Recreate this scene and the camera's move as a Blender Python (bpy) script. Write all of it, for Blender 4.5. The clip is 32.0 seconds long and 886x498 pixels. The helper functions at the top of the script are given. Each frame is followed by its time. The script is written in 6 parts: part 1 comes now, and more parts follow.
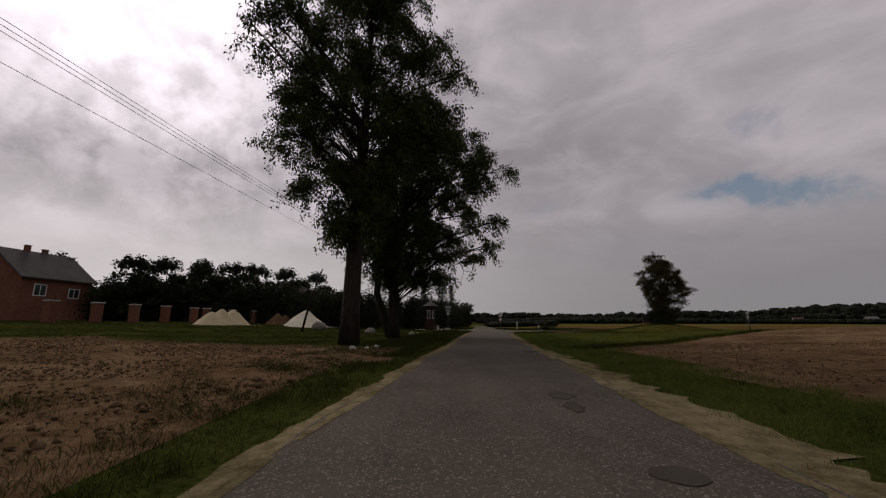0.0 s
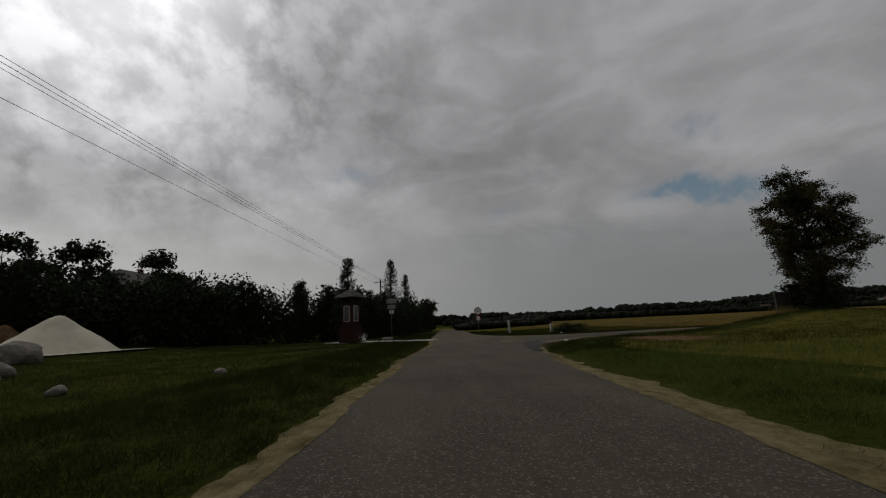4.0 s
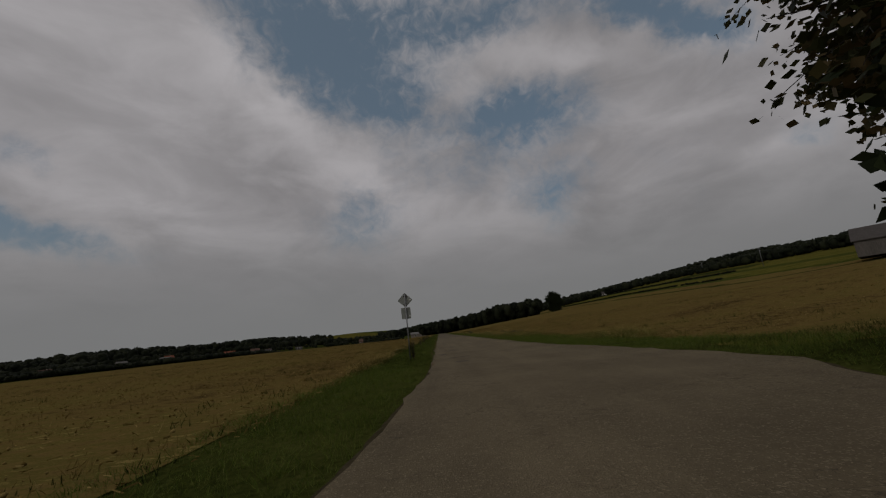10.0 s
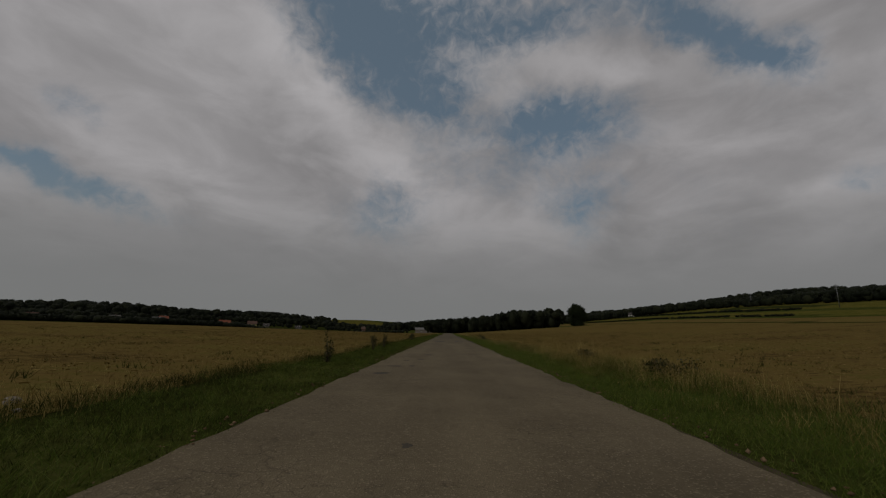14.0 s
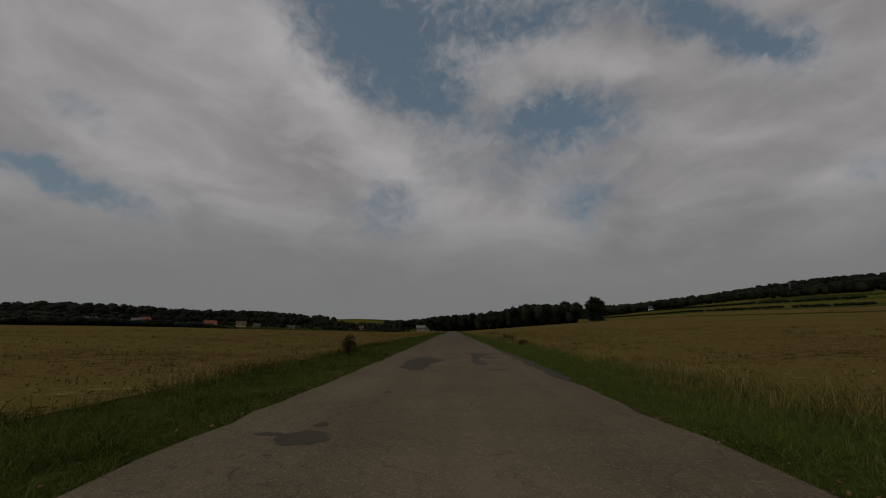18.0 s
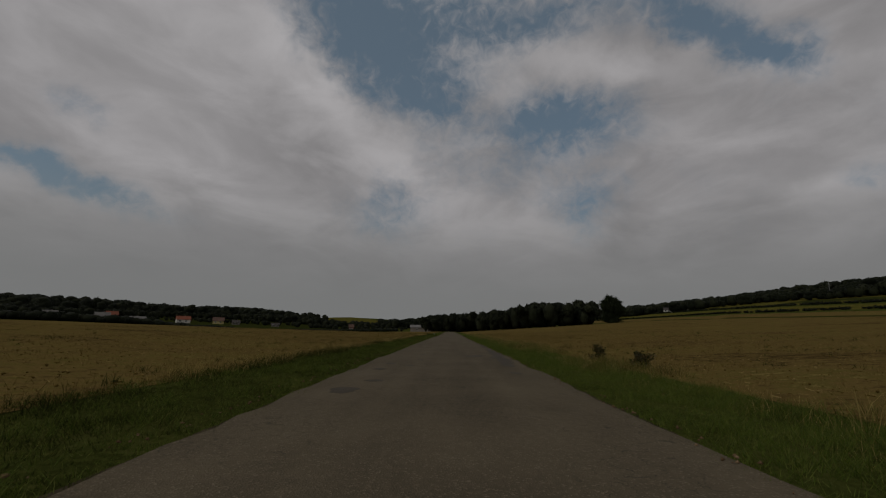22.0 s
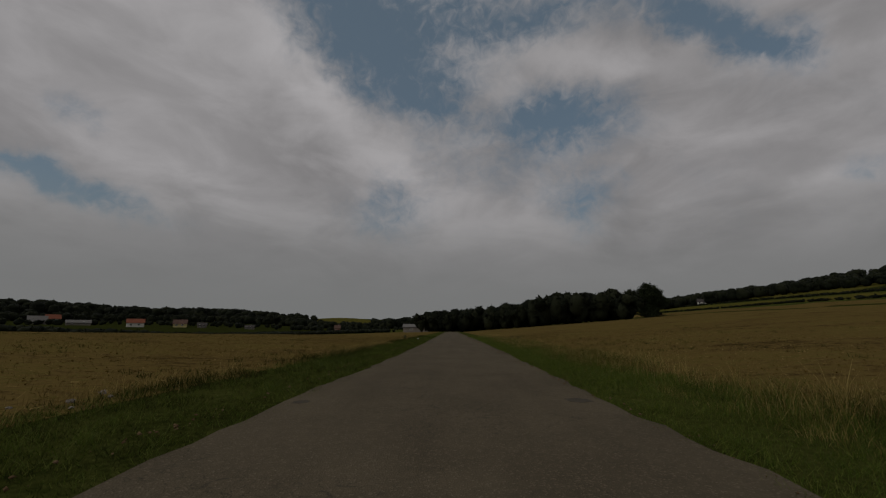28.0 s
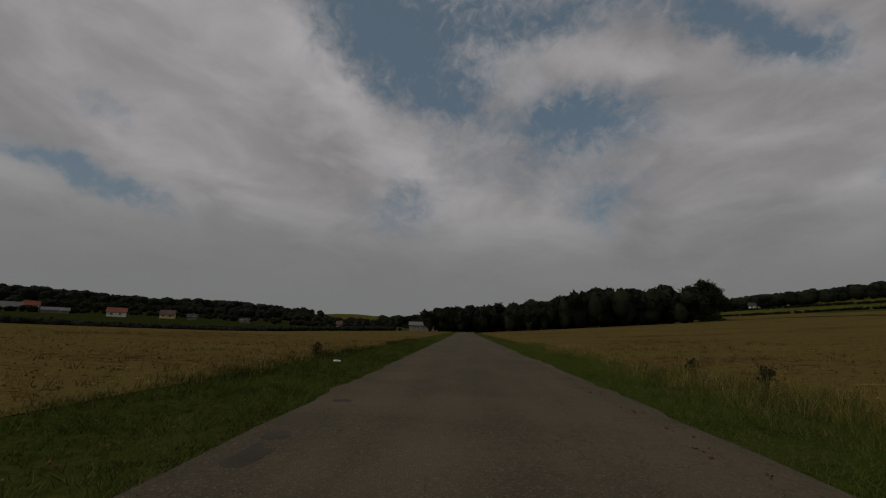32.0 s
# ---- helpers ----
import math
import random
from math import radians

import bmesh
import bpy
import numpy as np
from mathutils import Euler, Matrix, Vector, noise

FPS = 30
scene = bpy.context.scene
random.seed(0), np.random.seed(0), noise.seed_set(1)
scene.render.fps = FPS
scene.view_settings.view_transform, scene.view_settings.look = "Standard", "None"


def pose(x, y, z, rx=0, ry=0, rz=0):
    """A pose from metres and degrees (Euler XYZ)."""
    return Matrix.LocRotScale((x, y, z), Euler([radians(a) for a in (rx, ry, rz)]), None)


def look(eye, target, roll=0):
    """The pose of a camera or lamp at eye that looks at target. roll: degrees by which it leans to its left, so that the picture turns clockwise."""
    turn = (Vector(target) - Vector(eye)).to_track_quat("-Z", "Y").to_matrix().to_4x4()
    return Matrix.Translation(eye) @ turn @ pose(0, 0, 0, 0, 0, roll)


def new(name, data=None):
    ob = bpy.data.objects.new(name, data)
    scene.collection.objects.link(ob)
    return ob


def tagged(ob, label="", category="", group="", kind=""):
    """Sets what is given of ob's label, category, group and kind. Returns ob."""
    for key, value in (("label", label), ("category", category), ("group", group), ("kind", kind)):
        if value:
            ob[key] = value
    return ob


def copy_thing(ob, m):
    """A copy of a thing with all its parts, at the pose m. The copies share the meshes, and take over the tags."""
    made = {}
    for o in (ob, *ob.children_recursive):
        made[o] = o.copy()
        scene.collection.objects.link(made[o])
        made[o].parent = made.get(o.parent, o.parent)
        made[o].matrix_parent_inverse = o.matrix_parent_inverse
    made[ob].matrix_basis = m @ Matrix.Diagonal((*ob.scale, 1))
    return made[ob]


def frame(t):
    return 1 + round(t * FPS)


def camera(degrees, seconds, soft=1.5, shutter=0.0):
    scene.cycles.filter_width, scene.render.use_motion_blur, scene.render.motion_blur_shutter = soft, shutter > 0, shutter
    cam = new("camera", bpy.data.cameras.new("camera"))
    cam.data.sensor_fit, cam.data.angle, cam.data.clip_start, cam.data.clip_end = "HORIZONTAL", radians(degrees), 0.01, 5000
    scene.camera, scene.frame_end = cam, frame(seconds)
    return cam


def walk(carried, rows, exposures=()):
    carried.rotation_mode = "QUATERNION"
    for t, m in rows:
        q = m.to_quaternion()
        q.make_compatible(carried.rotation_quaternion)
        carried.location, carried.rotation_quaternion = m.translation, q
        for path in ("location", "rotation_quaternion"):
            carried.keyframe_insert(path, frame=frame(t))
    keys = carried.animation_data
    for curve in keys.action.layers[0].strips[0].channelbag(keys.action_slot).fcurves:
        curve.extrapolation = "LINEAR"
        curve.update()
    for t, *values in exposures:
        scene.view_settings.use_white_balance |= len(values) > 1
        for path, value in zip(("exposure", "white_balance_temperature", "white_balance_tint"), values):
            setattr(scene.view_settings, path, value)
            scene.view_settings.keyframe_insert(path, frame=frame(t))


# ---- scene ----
cam = camera(96.5, 32.0, soft=1.2)
PATH = [  # seconds, x, y, z, yaw, pitch, roll
    (0.0, -0.00, 0.00, 1.15, 87.17, 10.67, 0.10),
    (0.5, -4.27, 0.53, 1.15, 86.07, 10.78, -0.86),
    (1.0, -8.53, 1.05, 1.15, 85.84, 10.72, 0.01),
    (1.5, -12.75, 1.57, 1.15, 85.52, 11.28, -0.64),
    (2.0, -16.92, 2.18, 1.15, 85.07, 11.08, 0.02),
    (2.5, -21.04, 2.80, 1.15, 84.99, 10.51, -0.09),
    (3.0, -25.09, 3.50, 1.15, 85.22, 10.93, 0.05),
    (3.5, -29.17, 4.14, 1.15, 83.72, 11.05, -0.82),
    (4.5, -37.42, 5.72, 1.15, 80.71, 10.97, -4.21),
    (5.5, -45.60, 7.75, 1.14, 78.02, 10.87, -7.14),
    (6.0, -49.54, 9.09, 1.14, 71.62, 10.78, -11.33),
    (6.5, -53.17, 11.12, 1.12, 61.20, 9.00, -16.49),
    (7.0, -56.53, 13.69, 1.11, 50.96, 8.50, -18.96),
    (7.5, -59.55, 16.49, 1.11, 41.00, 7.47, -18.08),
    (8.0, -62.14, 19.53, 1.11, 27.13, 8.15, -18.41),
    (8.5, -63.65, 23.14, 1.11, 14.94, 9.82, -18.90),
    (9.0, -63.98, 26.96, 1.12, 4.47, 10.01, -16.56),
    (9.5, -63.95, 30.81, 1.13, -0.61, 11.10, -11.87),
    (10.0, -63.68, 34.68, 1.15, -2.21, 11.82, -6.59),
    (10.5, -63.26, 38.57, 1.15, -5.72, 11.67, -2.95),
    (11.0, -62.81, 42.47, 1.15, -6.28, 11.47, -2.44),
    (11.5, -62.56, 46.42, 1.15, -2.16, 11.68, 0.69),
    (12.0, -62.30, 50.41, 1.15, -0.18, 11.47, 3.07),
    (12.5, -62.11, 54.42, 1.15, -2.19, 11.78, 1.56),
    (13.0, -61.87, 58.44, 1.15, -2.35, 11.67, -0.11),
    (13.5, -61.64, 62.48, 1.15, -1.60, 11.76, -0.89),
    (14.0, -61.50, 66.53, 1.15, 0.76, 11.81, 1.49),
    (14.5, -61.46, 70.60, 1.15, 1.80, 11.66, 2.56),
    (15.0, -61.45, 74.68, 1.15, 1.25, 11.59, 0.62),
    (15.5, -61.43, 78.76, 1.15, 1.13, 11.58, -0.44),
    (16.5, -61.35, 86.95, 1.15, 1.21, 11.49, 0.50),
    (17.5, -61.24, 95.17, 1.15, 1.02, 11.31, 1.60),
    (18.0, -61.20, 99.28, 1.15, 1.29, 11.52, 0.67),
    (18.5, -61.19, 103.40, 1.15, 1.94, 11.67, 0.21),
    (19.0, -61.18, 107.53, 1.15, 1.54, 11.52, 1.40),
    (19.5, -61.14, 111.66, 1.15, 1.05, 11.58, -0.67),
    (20.0, -61.10, 115.79, 1.15, 1.51, 11.64, -3.10),
    (20.5, -61.07, 119.93, 1.15, 1.36, 11.63, -1.24),
    (21.0, -61.06, 124.07, 1.15, 2.27, 11.39, 0.98),
    (21.5, -61.07, 128.21, 1.15, 1.99, 11.70, 1.35),
    (22.0, -61.04, 132.36, 1.15, 1.17, 11.57, 1.49),
    (22.5, -61.01, 136.51, 1.15, 1.74, 11.31, -0.13),
    (23.0, -60.98, 140.67, 1.15, 1.70, 11.41, 0.02),
    (23.5, -60.96, 144.83, 1.15, 1.96, 11.46, 0.71),
    (24.0, -60.95, 148.99, 1.15, 1.76, 11.25, 0.56),
    (24.5, -60.92, 153.16, 1.15, 1.58, 11.40, 0.21),
    (25.0, -60.91, 157.34, 1.15, 2.79, 11.42, 0.37),
    (25.5, -60.94, 161.51, 1.15, 2.74, 11.35, 0.11),
    (26.5, -60.98, 169.87, 1.15, 2.12, 11.26, 0.71),
    (27.5, -60.96, 178.25, 1.15, 1.62, 11.17, 1.28),
    (28.0, -60.92, 182.44, 1.15, 1.14, 11.52, 0.44),
    (28.5, -60.89, 186.63, 1.15, 1.97, 11.43, 1.17),
    (29.0, -60.87, 190.82, 1.15, 1.54, 11.36, 1.64),
    (29.5, -60.85, 195.01, 1.15, 1.97, 11.41, 0.59),
    (30.0, -60.83, 199.20, 1.15, 1.68, 11.31, 1.62),
    (30.5, -60.79, 203.39, 1.15, 1.09, 11.34, -0.27),
    (31.0, -60.78, 207.59, 1.15, 2.42, 11.31, 0.49),
    (31.5, -60.82, 211.78, 1.15, 2.84, 11.77, 0.92),
    (32.0, -60.90, 215.97, 1.15, 3.41, 11.40, 2.08),
]
EXPOSURES = [(0.0, 0.36, 6650, 20), (1.5, 0.50, 6550, 15), (2.4, 0.42, 6500, 11), (3.2, 0.20, 6450, 8), (6.0, -0.22, 6450, 9), (9.0, -0.05, 6550, 12), (13.0, 0.0, 6600, 10), (32.0, -0.05, 6600, 10)]
walk(cam, [(t, pose(x, y, z, 90 + p, 0, yw) @ pose(0, 0, 0, 0, 0, r)) for t, x, y, z, yw, p, r in PATH], EXPOSURES)

# ---- light ----
SUN_AZ, SUN_EL = -130.0, 40.0      # degrees from +y to +x, and above the horizon
sun_dir = Vector((math.sin(radians(SUN_AZ)) * math.cos(radians(SUN_EL)),
                  math.cos(radians(SUN_AZ)) * math.cos(radians(SUN_EL)), math.sin(radians(SUN_EL))))
sun = new("sun", bpy.data.lights.new("sun", "SUN"))
sun.data.energy, sun.data.angle, sun.data.color = 0.55, radians(14), (1.0, 0.95, 0.88)
sun.matrix_world = look((0, 0, 60), Vector((0, 0, 60)) - sun_dir)


class Nodes:
    """Short hand for building a node tree."""

    def __init__(self, tree):
        self.tree = tree
        tree.nodes.clear()

    def add(self, kind, props=None, **inputs):
        n = self.tree.nodes.new("ShaderNode" + kind)
        for k, v in (props or {}).items():
            if k == "operation":
                n.operation = v
            elif k == "blend_type":
                n.blend_type = v
            elif k == "data_type":
                n.data_type = v
            elif k == "interpolation_type":
                n.interpolation_type = v
            elif k == "feature":
                n.feature = v
        for k, v in inputs.items():
            self.put(n, k, v)
        return n

    def put(self, n, key, v):
        s = n.inputs[int(key[1:])] if key[0] == "i" and key[1:].isdigit() else n.inputs[key.replace("_", " ")]
        if isinstance(v, bpy.types.NodeSocket):
            self.tree.links.new(v, s)
        else:
            s.default_value = v

    def math(self, op, a, b=0.0, c=0.0):
        return self.add("Math", {"operation": op}, i0=a, i1=b, i2=c).outputs[0]

    def vmath(self, op, a, b=(0, 0, 0)):
        n = self.add("VectorMath", {"operation": op}, i0=a, i1=b)
        return n.outputs["Value"] if op in ("DOT_PRODUCT", "LENGTH", "DISTANCE") else n.outputs[0]

    def noise(self, vec, scale, detail=4.0, rough=0.55, dist=0.0):
        return self.add("TexNoise", Vector=vec, Scale=scale, Detail=detail, Roughness=rough, Distortion=dist).outputs["Fac"]

    def ramp(self, fac, stops):
        n = self.add("ValToRGB", Fac=fac)
        els = n.color_ramp.elements
        els[0].position, els[0].color = stops[0][0], (*stops[0][1], 1)
        els[1].position, els[1].color = stops[-1][0], (*stops[-1][1], 1)
        for p, c in stops[1:-1]:
            e = els.new(p)
            e.color = (*c, 1)
        return n.outputs["Color"]

    def mix(self, fac, a, b):
        n = self.add("MixRGB", {"blend_type": "MIX"}, Fac=fac)
        self.put(n, "i1", a if isinstance(a, bpy.types.NodeSocket) else (*a, 1))
        self.put(n, "i2", b if isinstance(b, bpy.types.NodeSocket) else (*b, 1))
        return n.outputs[0]

    def smooth(self, x, lo, hi):
        n = self.add("MapRange", {"interpolation_type": "SMOOTHSTEP"}, Value=x)
        n.inputs["From Min"].default_value, n.inputs["From Max"].default_value = lo, hi
        return n.outputs[0]


def direction(az, el):
    a, e = radians(az), radians(el)
    return (math.sin(a) * math.cos(e), math.cos(a) * math.cos(e), math.sin(e))


# sky: thin bright overcast over a blue sky, with the openings that it has
world = bpy.data.worlds.new("sky")
scene.world = world
world.use_nodes = True
g = Nodes(world.node_tree)
way = g.add("TexCoord").outputs["Generated"]
sky = g.add("TexSky")
sky.sky_type, sky.sun_disc = "NISHITA", False
sky.sun_elevation, sky.sun_rotation = radians(SUN_EL), radians(SUN_AZ)
sky.air_density, sky.dust_density = 1.0, 1.5
blue = g.mix(0.60, g.vmath("MULTIPLY", sky.outputs[0], (0.062, 0.066, 0.062)), (0.112, 0.150, 0.182))
sep = g.add("SeparateXYZ", Vector=way)
height = g.math("MAXIMUM", sep.outputs[2], 0.0)
flat = g.math("ADD", height, 0.22)
layer = g.add("CombineXYZ", X=g.math("DIVIDE", sep.outputs[0], flat), Y=g.math("DIVIDE", sep.outputs[1], flat), Z=0.0).outputs[0]
warp = g.vmath("SUBTRACT", g.add("TexNoise", Vector=layer, Scale=1.8, Detail=5.0, Roughness=0.55).outputs["Color"], (0.5, 0.5, 0.5))
layer2 = g.vmath("ADD", layer, g.vmath("MULTIPLY", warp, (0.55, 0.55, 0)))
wisp = g.vmath("SUBTRACT", g.add("TexNoise", Vector=way, Scale=7.0, Detail=5.0, Roughness=0.6).outputs["Color"], (0.5, 0.5, 0.5))
wsep = g.add("SeparateXYZ", Vector=g.vmath("MULTIPLY", wisp, (0.16, 0.12, 0.0)))
bearing = g.math("ADD", g.math("ARCTAN2", sep.outputs[0], sep.outputs[1]), wsep.outputs[0])
lift = g.math("ADD", g.math("ARCSINE", sep.outputs[2]), wsep.outputs[1])
OPENINGS = [  # bearing, height, half width, half height, tilt, depth
    (-13.6, 36.7, 10.0, 5.6, -19, 1.05), (4.7, 41.3, 13.5, 3.8, -8, 0.95), (15.9, 28.6, 8.4, 3.4, -5, 1.20), (34.9, 35.9, 6.4, 2.8, -42, 1.00), (42.3, 30.7, 4.2, 1.8, -45, 0.90), (-45.3, 14.5, 7.6, 1.7, -13, 1.00),
    (-51.0, 15.7, 2.2, 0.9, -10, 0.50), (-46.6, 22.1, 2.0, 1.5, 10, 0.50), (-9.6, 17.0, 5.7, 4.8, 3, 0.60), (19.2, 17.1, 4.4, 4.0, -6, 0.66), (-2.5, 32.3, 4.6, 4.2, 0, 0.60), (47.7, 16.5, 1.8, 1.4, -16, 0.45),
    (6.5, 22.9, 12.0, 3.8, -4, 0.32), (-96.0, 21.5, 3.4, 0.8, 1, 0.45), (-20.0, 44.0, 8.0, 4.0, -10, 0.50), (20.0, 44.0, 9.0, 3.0, -15, 0.45), (-72.0, 16.5, 2.5, 1.2, 20, 0.35),
    (-18.1, 29.1, 12.0, 2.8, -44, -0.65), (23.4, 33.9, 14.4, 1.8, -16, -0.65), (45.3, 27.8, 5.0, 1.6, -22, -0.50), (34.2, 24.4, 7.5, 3.2, -17, -0.40), (-36.8, 21.7, 16.2, 7.1, 1, -0.35), (44.6, 16.7, 3.4, 1.3, -1, -0.35),
    (-9.2, 23.3, 5.0, 3.1, -27, -0.35), (-42.0, 19.0, 9.0, 1.6, -9, -0.30), (-38.0, 37.0, 14.0, 8.0, -20, -0.40),
]
opening, band = 0.0, 0.0
for az, el, ra, re, tilt, depth in OPENINGS:
    u = g.math("MULTIPLY", g.math("SUBTRACT", bearing, radians(az)), math.cos(radians(el)))
    v = g.math("SUBTRACT", lift, radians(el))
    c, s = math.cos(radians(tilt)), math.sin(radians(tilt))
    p = g.math("ADD", g.math("MULTIPLY", u, c / radians(ra)), g.math("MULTIPLY", v, s / radians(ra)))
    q = g.math("SUBTRACT", g.math("MULTIPLY", v, c / radians(re)), g.math("MULTIPLY", u, s / radians(re)))
    near = g.math("EXPONENT", g.math("MULTIPLY", g.math("ADD", g.math("MULTIPLY", p, p), g.math("MULTIPLY", q, q)), -0.9))
    if depth > 0:
        opening = g.math("ADD", opening, g.math("MULTIPLY", near, depth))
    else:
        band = g.math("ADD", band, g.math("MULTIPLY", near, -depth))
big = g.noise(layer2, 1.1, 7.0, 0.6)
fine = g.noise(g.vmath("ADD", way, g.vmath("MULTIPLY", warp, (0.05, 0.05, 0.02))), 11.0, 6.0, 0.6)
cover = g.math("ADD", 0.42, g.math("ADD", g.math("MULTIPLY", big, 0.55), g.math("MULTIPLY", fine, 0.55)))
cover = g.math("ADD", g.math("SUBTRACT", cover, g.math("MULTIPLY", opening, 0.98)), g.math("MULTIPLY", band, 0.25))
mottle = g.noise(g.vmath("ADD", way, g.vmath("MULTIPLY", warp, (0.06, 0.06, 0.03))), 34.0, 4.0, 0.6, 0.6)
cover = g.math("ADD", cover, g.math("MULTIPLY", g.math("SUBTRACT", mottle, 0.5), g.math("MULTIPLY", g.math("MINIMUM", opening, 0.8), 1.7)))
mask = g.smooth(cover, -0.10, 0.95)
glow = g.math("POWER", g.math("MAXIMUM", g.vmath("DOT_PRODUCT", way, tuple(sun_dir)), 0.0), 10.0)
core = g.math("POWER", g.math("MAXIMUM", g.vmath("DOT_PRODUCT", way, tuple(sun_dir)), 0.0), 40.0)
shade = g.noise(g.vmath("ADD", layer2, (7.3, 2.1, 0.0)), 1.3, 5.0, 0.5)
shade = g.smooth(shade, 0.30, 0.72)
billow = g.smooth(g.noise(g.vmath("MULTIPLY", way, (1.0, 1.0, 2.2)), 4.5, 6.0, 0.55, 0.5), 0.34, 0.68)
ragged_cloud = g.math("ADD", 0.12, g.math("ADD", g.math("MULTIPLY", shade, 0.65), g.math("MULTIPLY", g.smooth(fine, 0.36, 0.62), 0.5)))
clear = g.smooth(height, 0.02, 0.30)    # low down the cloud thins into even haze
lum = g.math("ADD", 0.166, g.math("MULTIPLY", clear, g.math("ADD", g.math("MULTIPLY", shade, 0.065), g.math("ADD", g.math("MULTIPLY", billow, 0.070), g.math("MULTIPLY", fine, 0.03)))))
lum = g.math("ADD", lum, g.math("MULTIPLY", band, 0.115))
lum = g.math("ADD", lum, g.math("MULTIPLY", g.math("MULTIPLY", glow, ragged_cloud), 0.60))
lum = g.math("ADD", lum, g.math("MULTIPLY", g.math("MULTIPLY", core, shade), 0.28))
cloud = g.vmath("MULTIPLY", g.add("CombineXYZ", X=lum, Y=lum, Z=lum).outputs[0], (1.022, 1.0, 1.03))
haze = g.smooth(height, 0.36, 0.0)
above = g.mix(mask, blue, cloud)
toward = g.math("POWER", g.math("MAXIMUM", g.vmath("DOT_PRODUCT", way, tuple(sun_dir)), 0.0), 3.0)
veil = g.vmath("ADD", (0.178, 0.187, 0.186), g.vmath("MULTIPLY", g.add("CombineXYZ", X=toward, Y=toward, Z=toward).outputs[0], (0.68, 0.66, 0.61)))
above = g.mix(g.math("MULTIPLY", haze, 0.72), above, veil)
bg = g.add("Background", Color=above, Strength=1.0)
out = g.add("OutputWorld", Surface=bg.outputs[0])


# ---- materials ----
def material(name, colours, scale=2.0, rough=0.85, bump=0.3, fine=None, metal=0.0, island=0.0, spec=0.12, trans=0.0, coarse=0.12, stretch=(1, 1, 1), spread=0.17):
    """Colours: dark to light, spread by noise at two scales; island: how far loose pieces differ."""
    m = bpy.data.materials.new(name)
    m.use_nodes = True
    n = Nodes(m.node_tree)
    p = n.vmath("MULTIPLY", n.add("NewGeometry").outputs["Position"], stretch)
    a = n.noise(p, scale, 6.0, 0.62)
    b = n.noise(p, scale * coarse, 4.0, 0.55)
    c = n.noise(p, fine or scale * 9, 3.0, 0.6)
    fac = n.math("ADD", n.math("MULTIPLY", a, 0.45), n.math("ADD", n.math("MULTIPLY", b, 0.35), n.math("MULTIPLY", c, 0.20)))
    if island:
        r = n.add("NewGeometry").outputs["Random Per Island"]
        fac = n.math("ADD", n.math("MULTIPLY", fac, 1 - island), n.math("MULTIPLY", r, island))
        lo, hi = 0.5 - 0.22 * (1 - island) - 0.42 * island, 0.5 + 0.22 * (1 - island) + 0.42 * island
    else:
        lo, hi = 0.5 - spread, 0.5 + spread
    k = len(colours)
    col = n.ramp(fac, [(lo + (hi - lo) * i / (k - 1), colours[i]) for i in range(k)])
    s = n.add("BsdfPrincipled", Base_Color=col, Roughness=rough, Metallic=metal)
    s.inputs["Specular IOR Level"].default_value = spec
    if bump:
        bn = n.add("Bump", Height=n.math("ADD", a, n.math("MULTIPLY", c, 0.6)), Strength=bump)
        bn.inputs["Distance"].default_value = 0.03
        n.put(s, "Normal", bn.outputs[0])
    surf = s.outputs[0]
    if trans:
        t = n.add("BsdfTranslucent", Color=col)
        surf = n.add("MixShader", i0=trans, i1=surf, i2=t.outputs[0]).outputs[0]
    n.add("OutputMaterial", Surface=surf)
    return m


M_GRASS_GROUND = material("grass ground", [(0.014, 0.017, 0.004), (0.033, 0.041, 0.009), (0.060, 0.068, 0.016), (0.084, 0.078, 0.027)], 9.0, 0.95, 1.0, spread=0.15, coarse=0.05, spec=0.0)
M_MEADOW = material("dry meadow", [(0.045, 0.050, 0.010), (0.082, 0.076, 0.016), (0.125, 0.102, 0.026)], 1.2, 0.95, 0.6, spread=0.12, spec=0.0)
M_BLADE = material("grass blades", [(0.034, 0.056, 0.006), (0.074, 0.108, 0.013), (0.140, 0.150, 0.032)], 0.5, 0.7, 0.0, island=0.5, trans=0.3)
M_DIRT = material("trodden dirt", [(0.026, 0.022, 0.013), (0.048, 0.040, 0.024), (0.090, 0.074, 0.046)], 3.0, 0.95, 0.6, spec=0.0)
M_DRY = material("dry grass", [(0.12, 0.088, 0.022), (0.23, 0.17, 0.05), (0.36, 0.28, 0.10)], 0.6, 0.8, 0.0, island=0.6, trans=0.2)
# for weeds, and for turf under the trees whose shade sits in the colour
M_WEED_SHADED_TURF = material("dark weeds", [(0.015, 0.021, 0.005), (0.030, 0.038, 0.009), (0.058, 0.055, 0.018)], 0.7, 0.75, 0.0, island=0.5, trans=0.22, spec=0.0)
M_SILT = material("sandy dirt", [(0.062, 0.050, 0.027), (0.098, 0.078, 0.043), (0.150, 0.121, 0.071)], 2.4, 0.95, 0.6, spread=0.14, spec=0.0)
M_STUBBLE = material("stubble soil", [(0.034, 0.024, 0.009), (0.080, 0.055, 0.020), (0.136, 0.096, 0.032), (0.088, 0.074, 0.020), (0.21, 0.158, 0.054)], 3.2, 0.95, 1.0, coarse=0.05, spread=0.13, stretch=(0.5, 0.9, 1), spec=0.0)
M_MEADOW_TUFT = material("yellowing grass", [(0.050, 0.056, 0.010), (0.100, 0.098, 0.020), (0.170, 0.148, 0.040)], 0.6, 0.8, 0.0, island=0.6, trans=0.25)
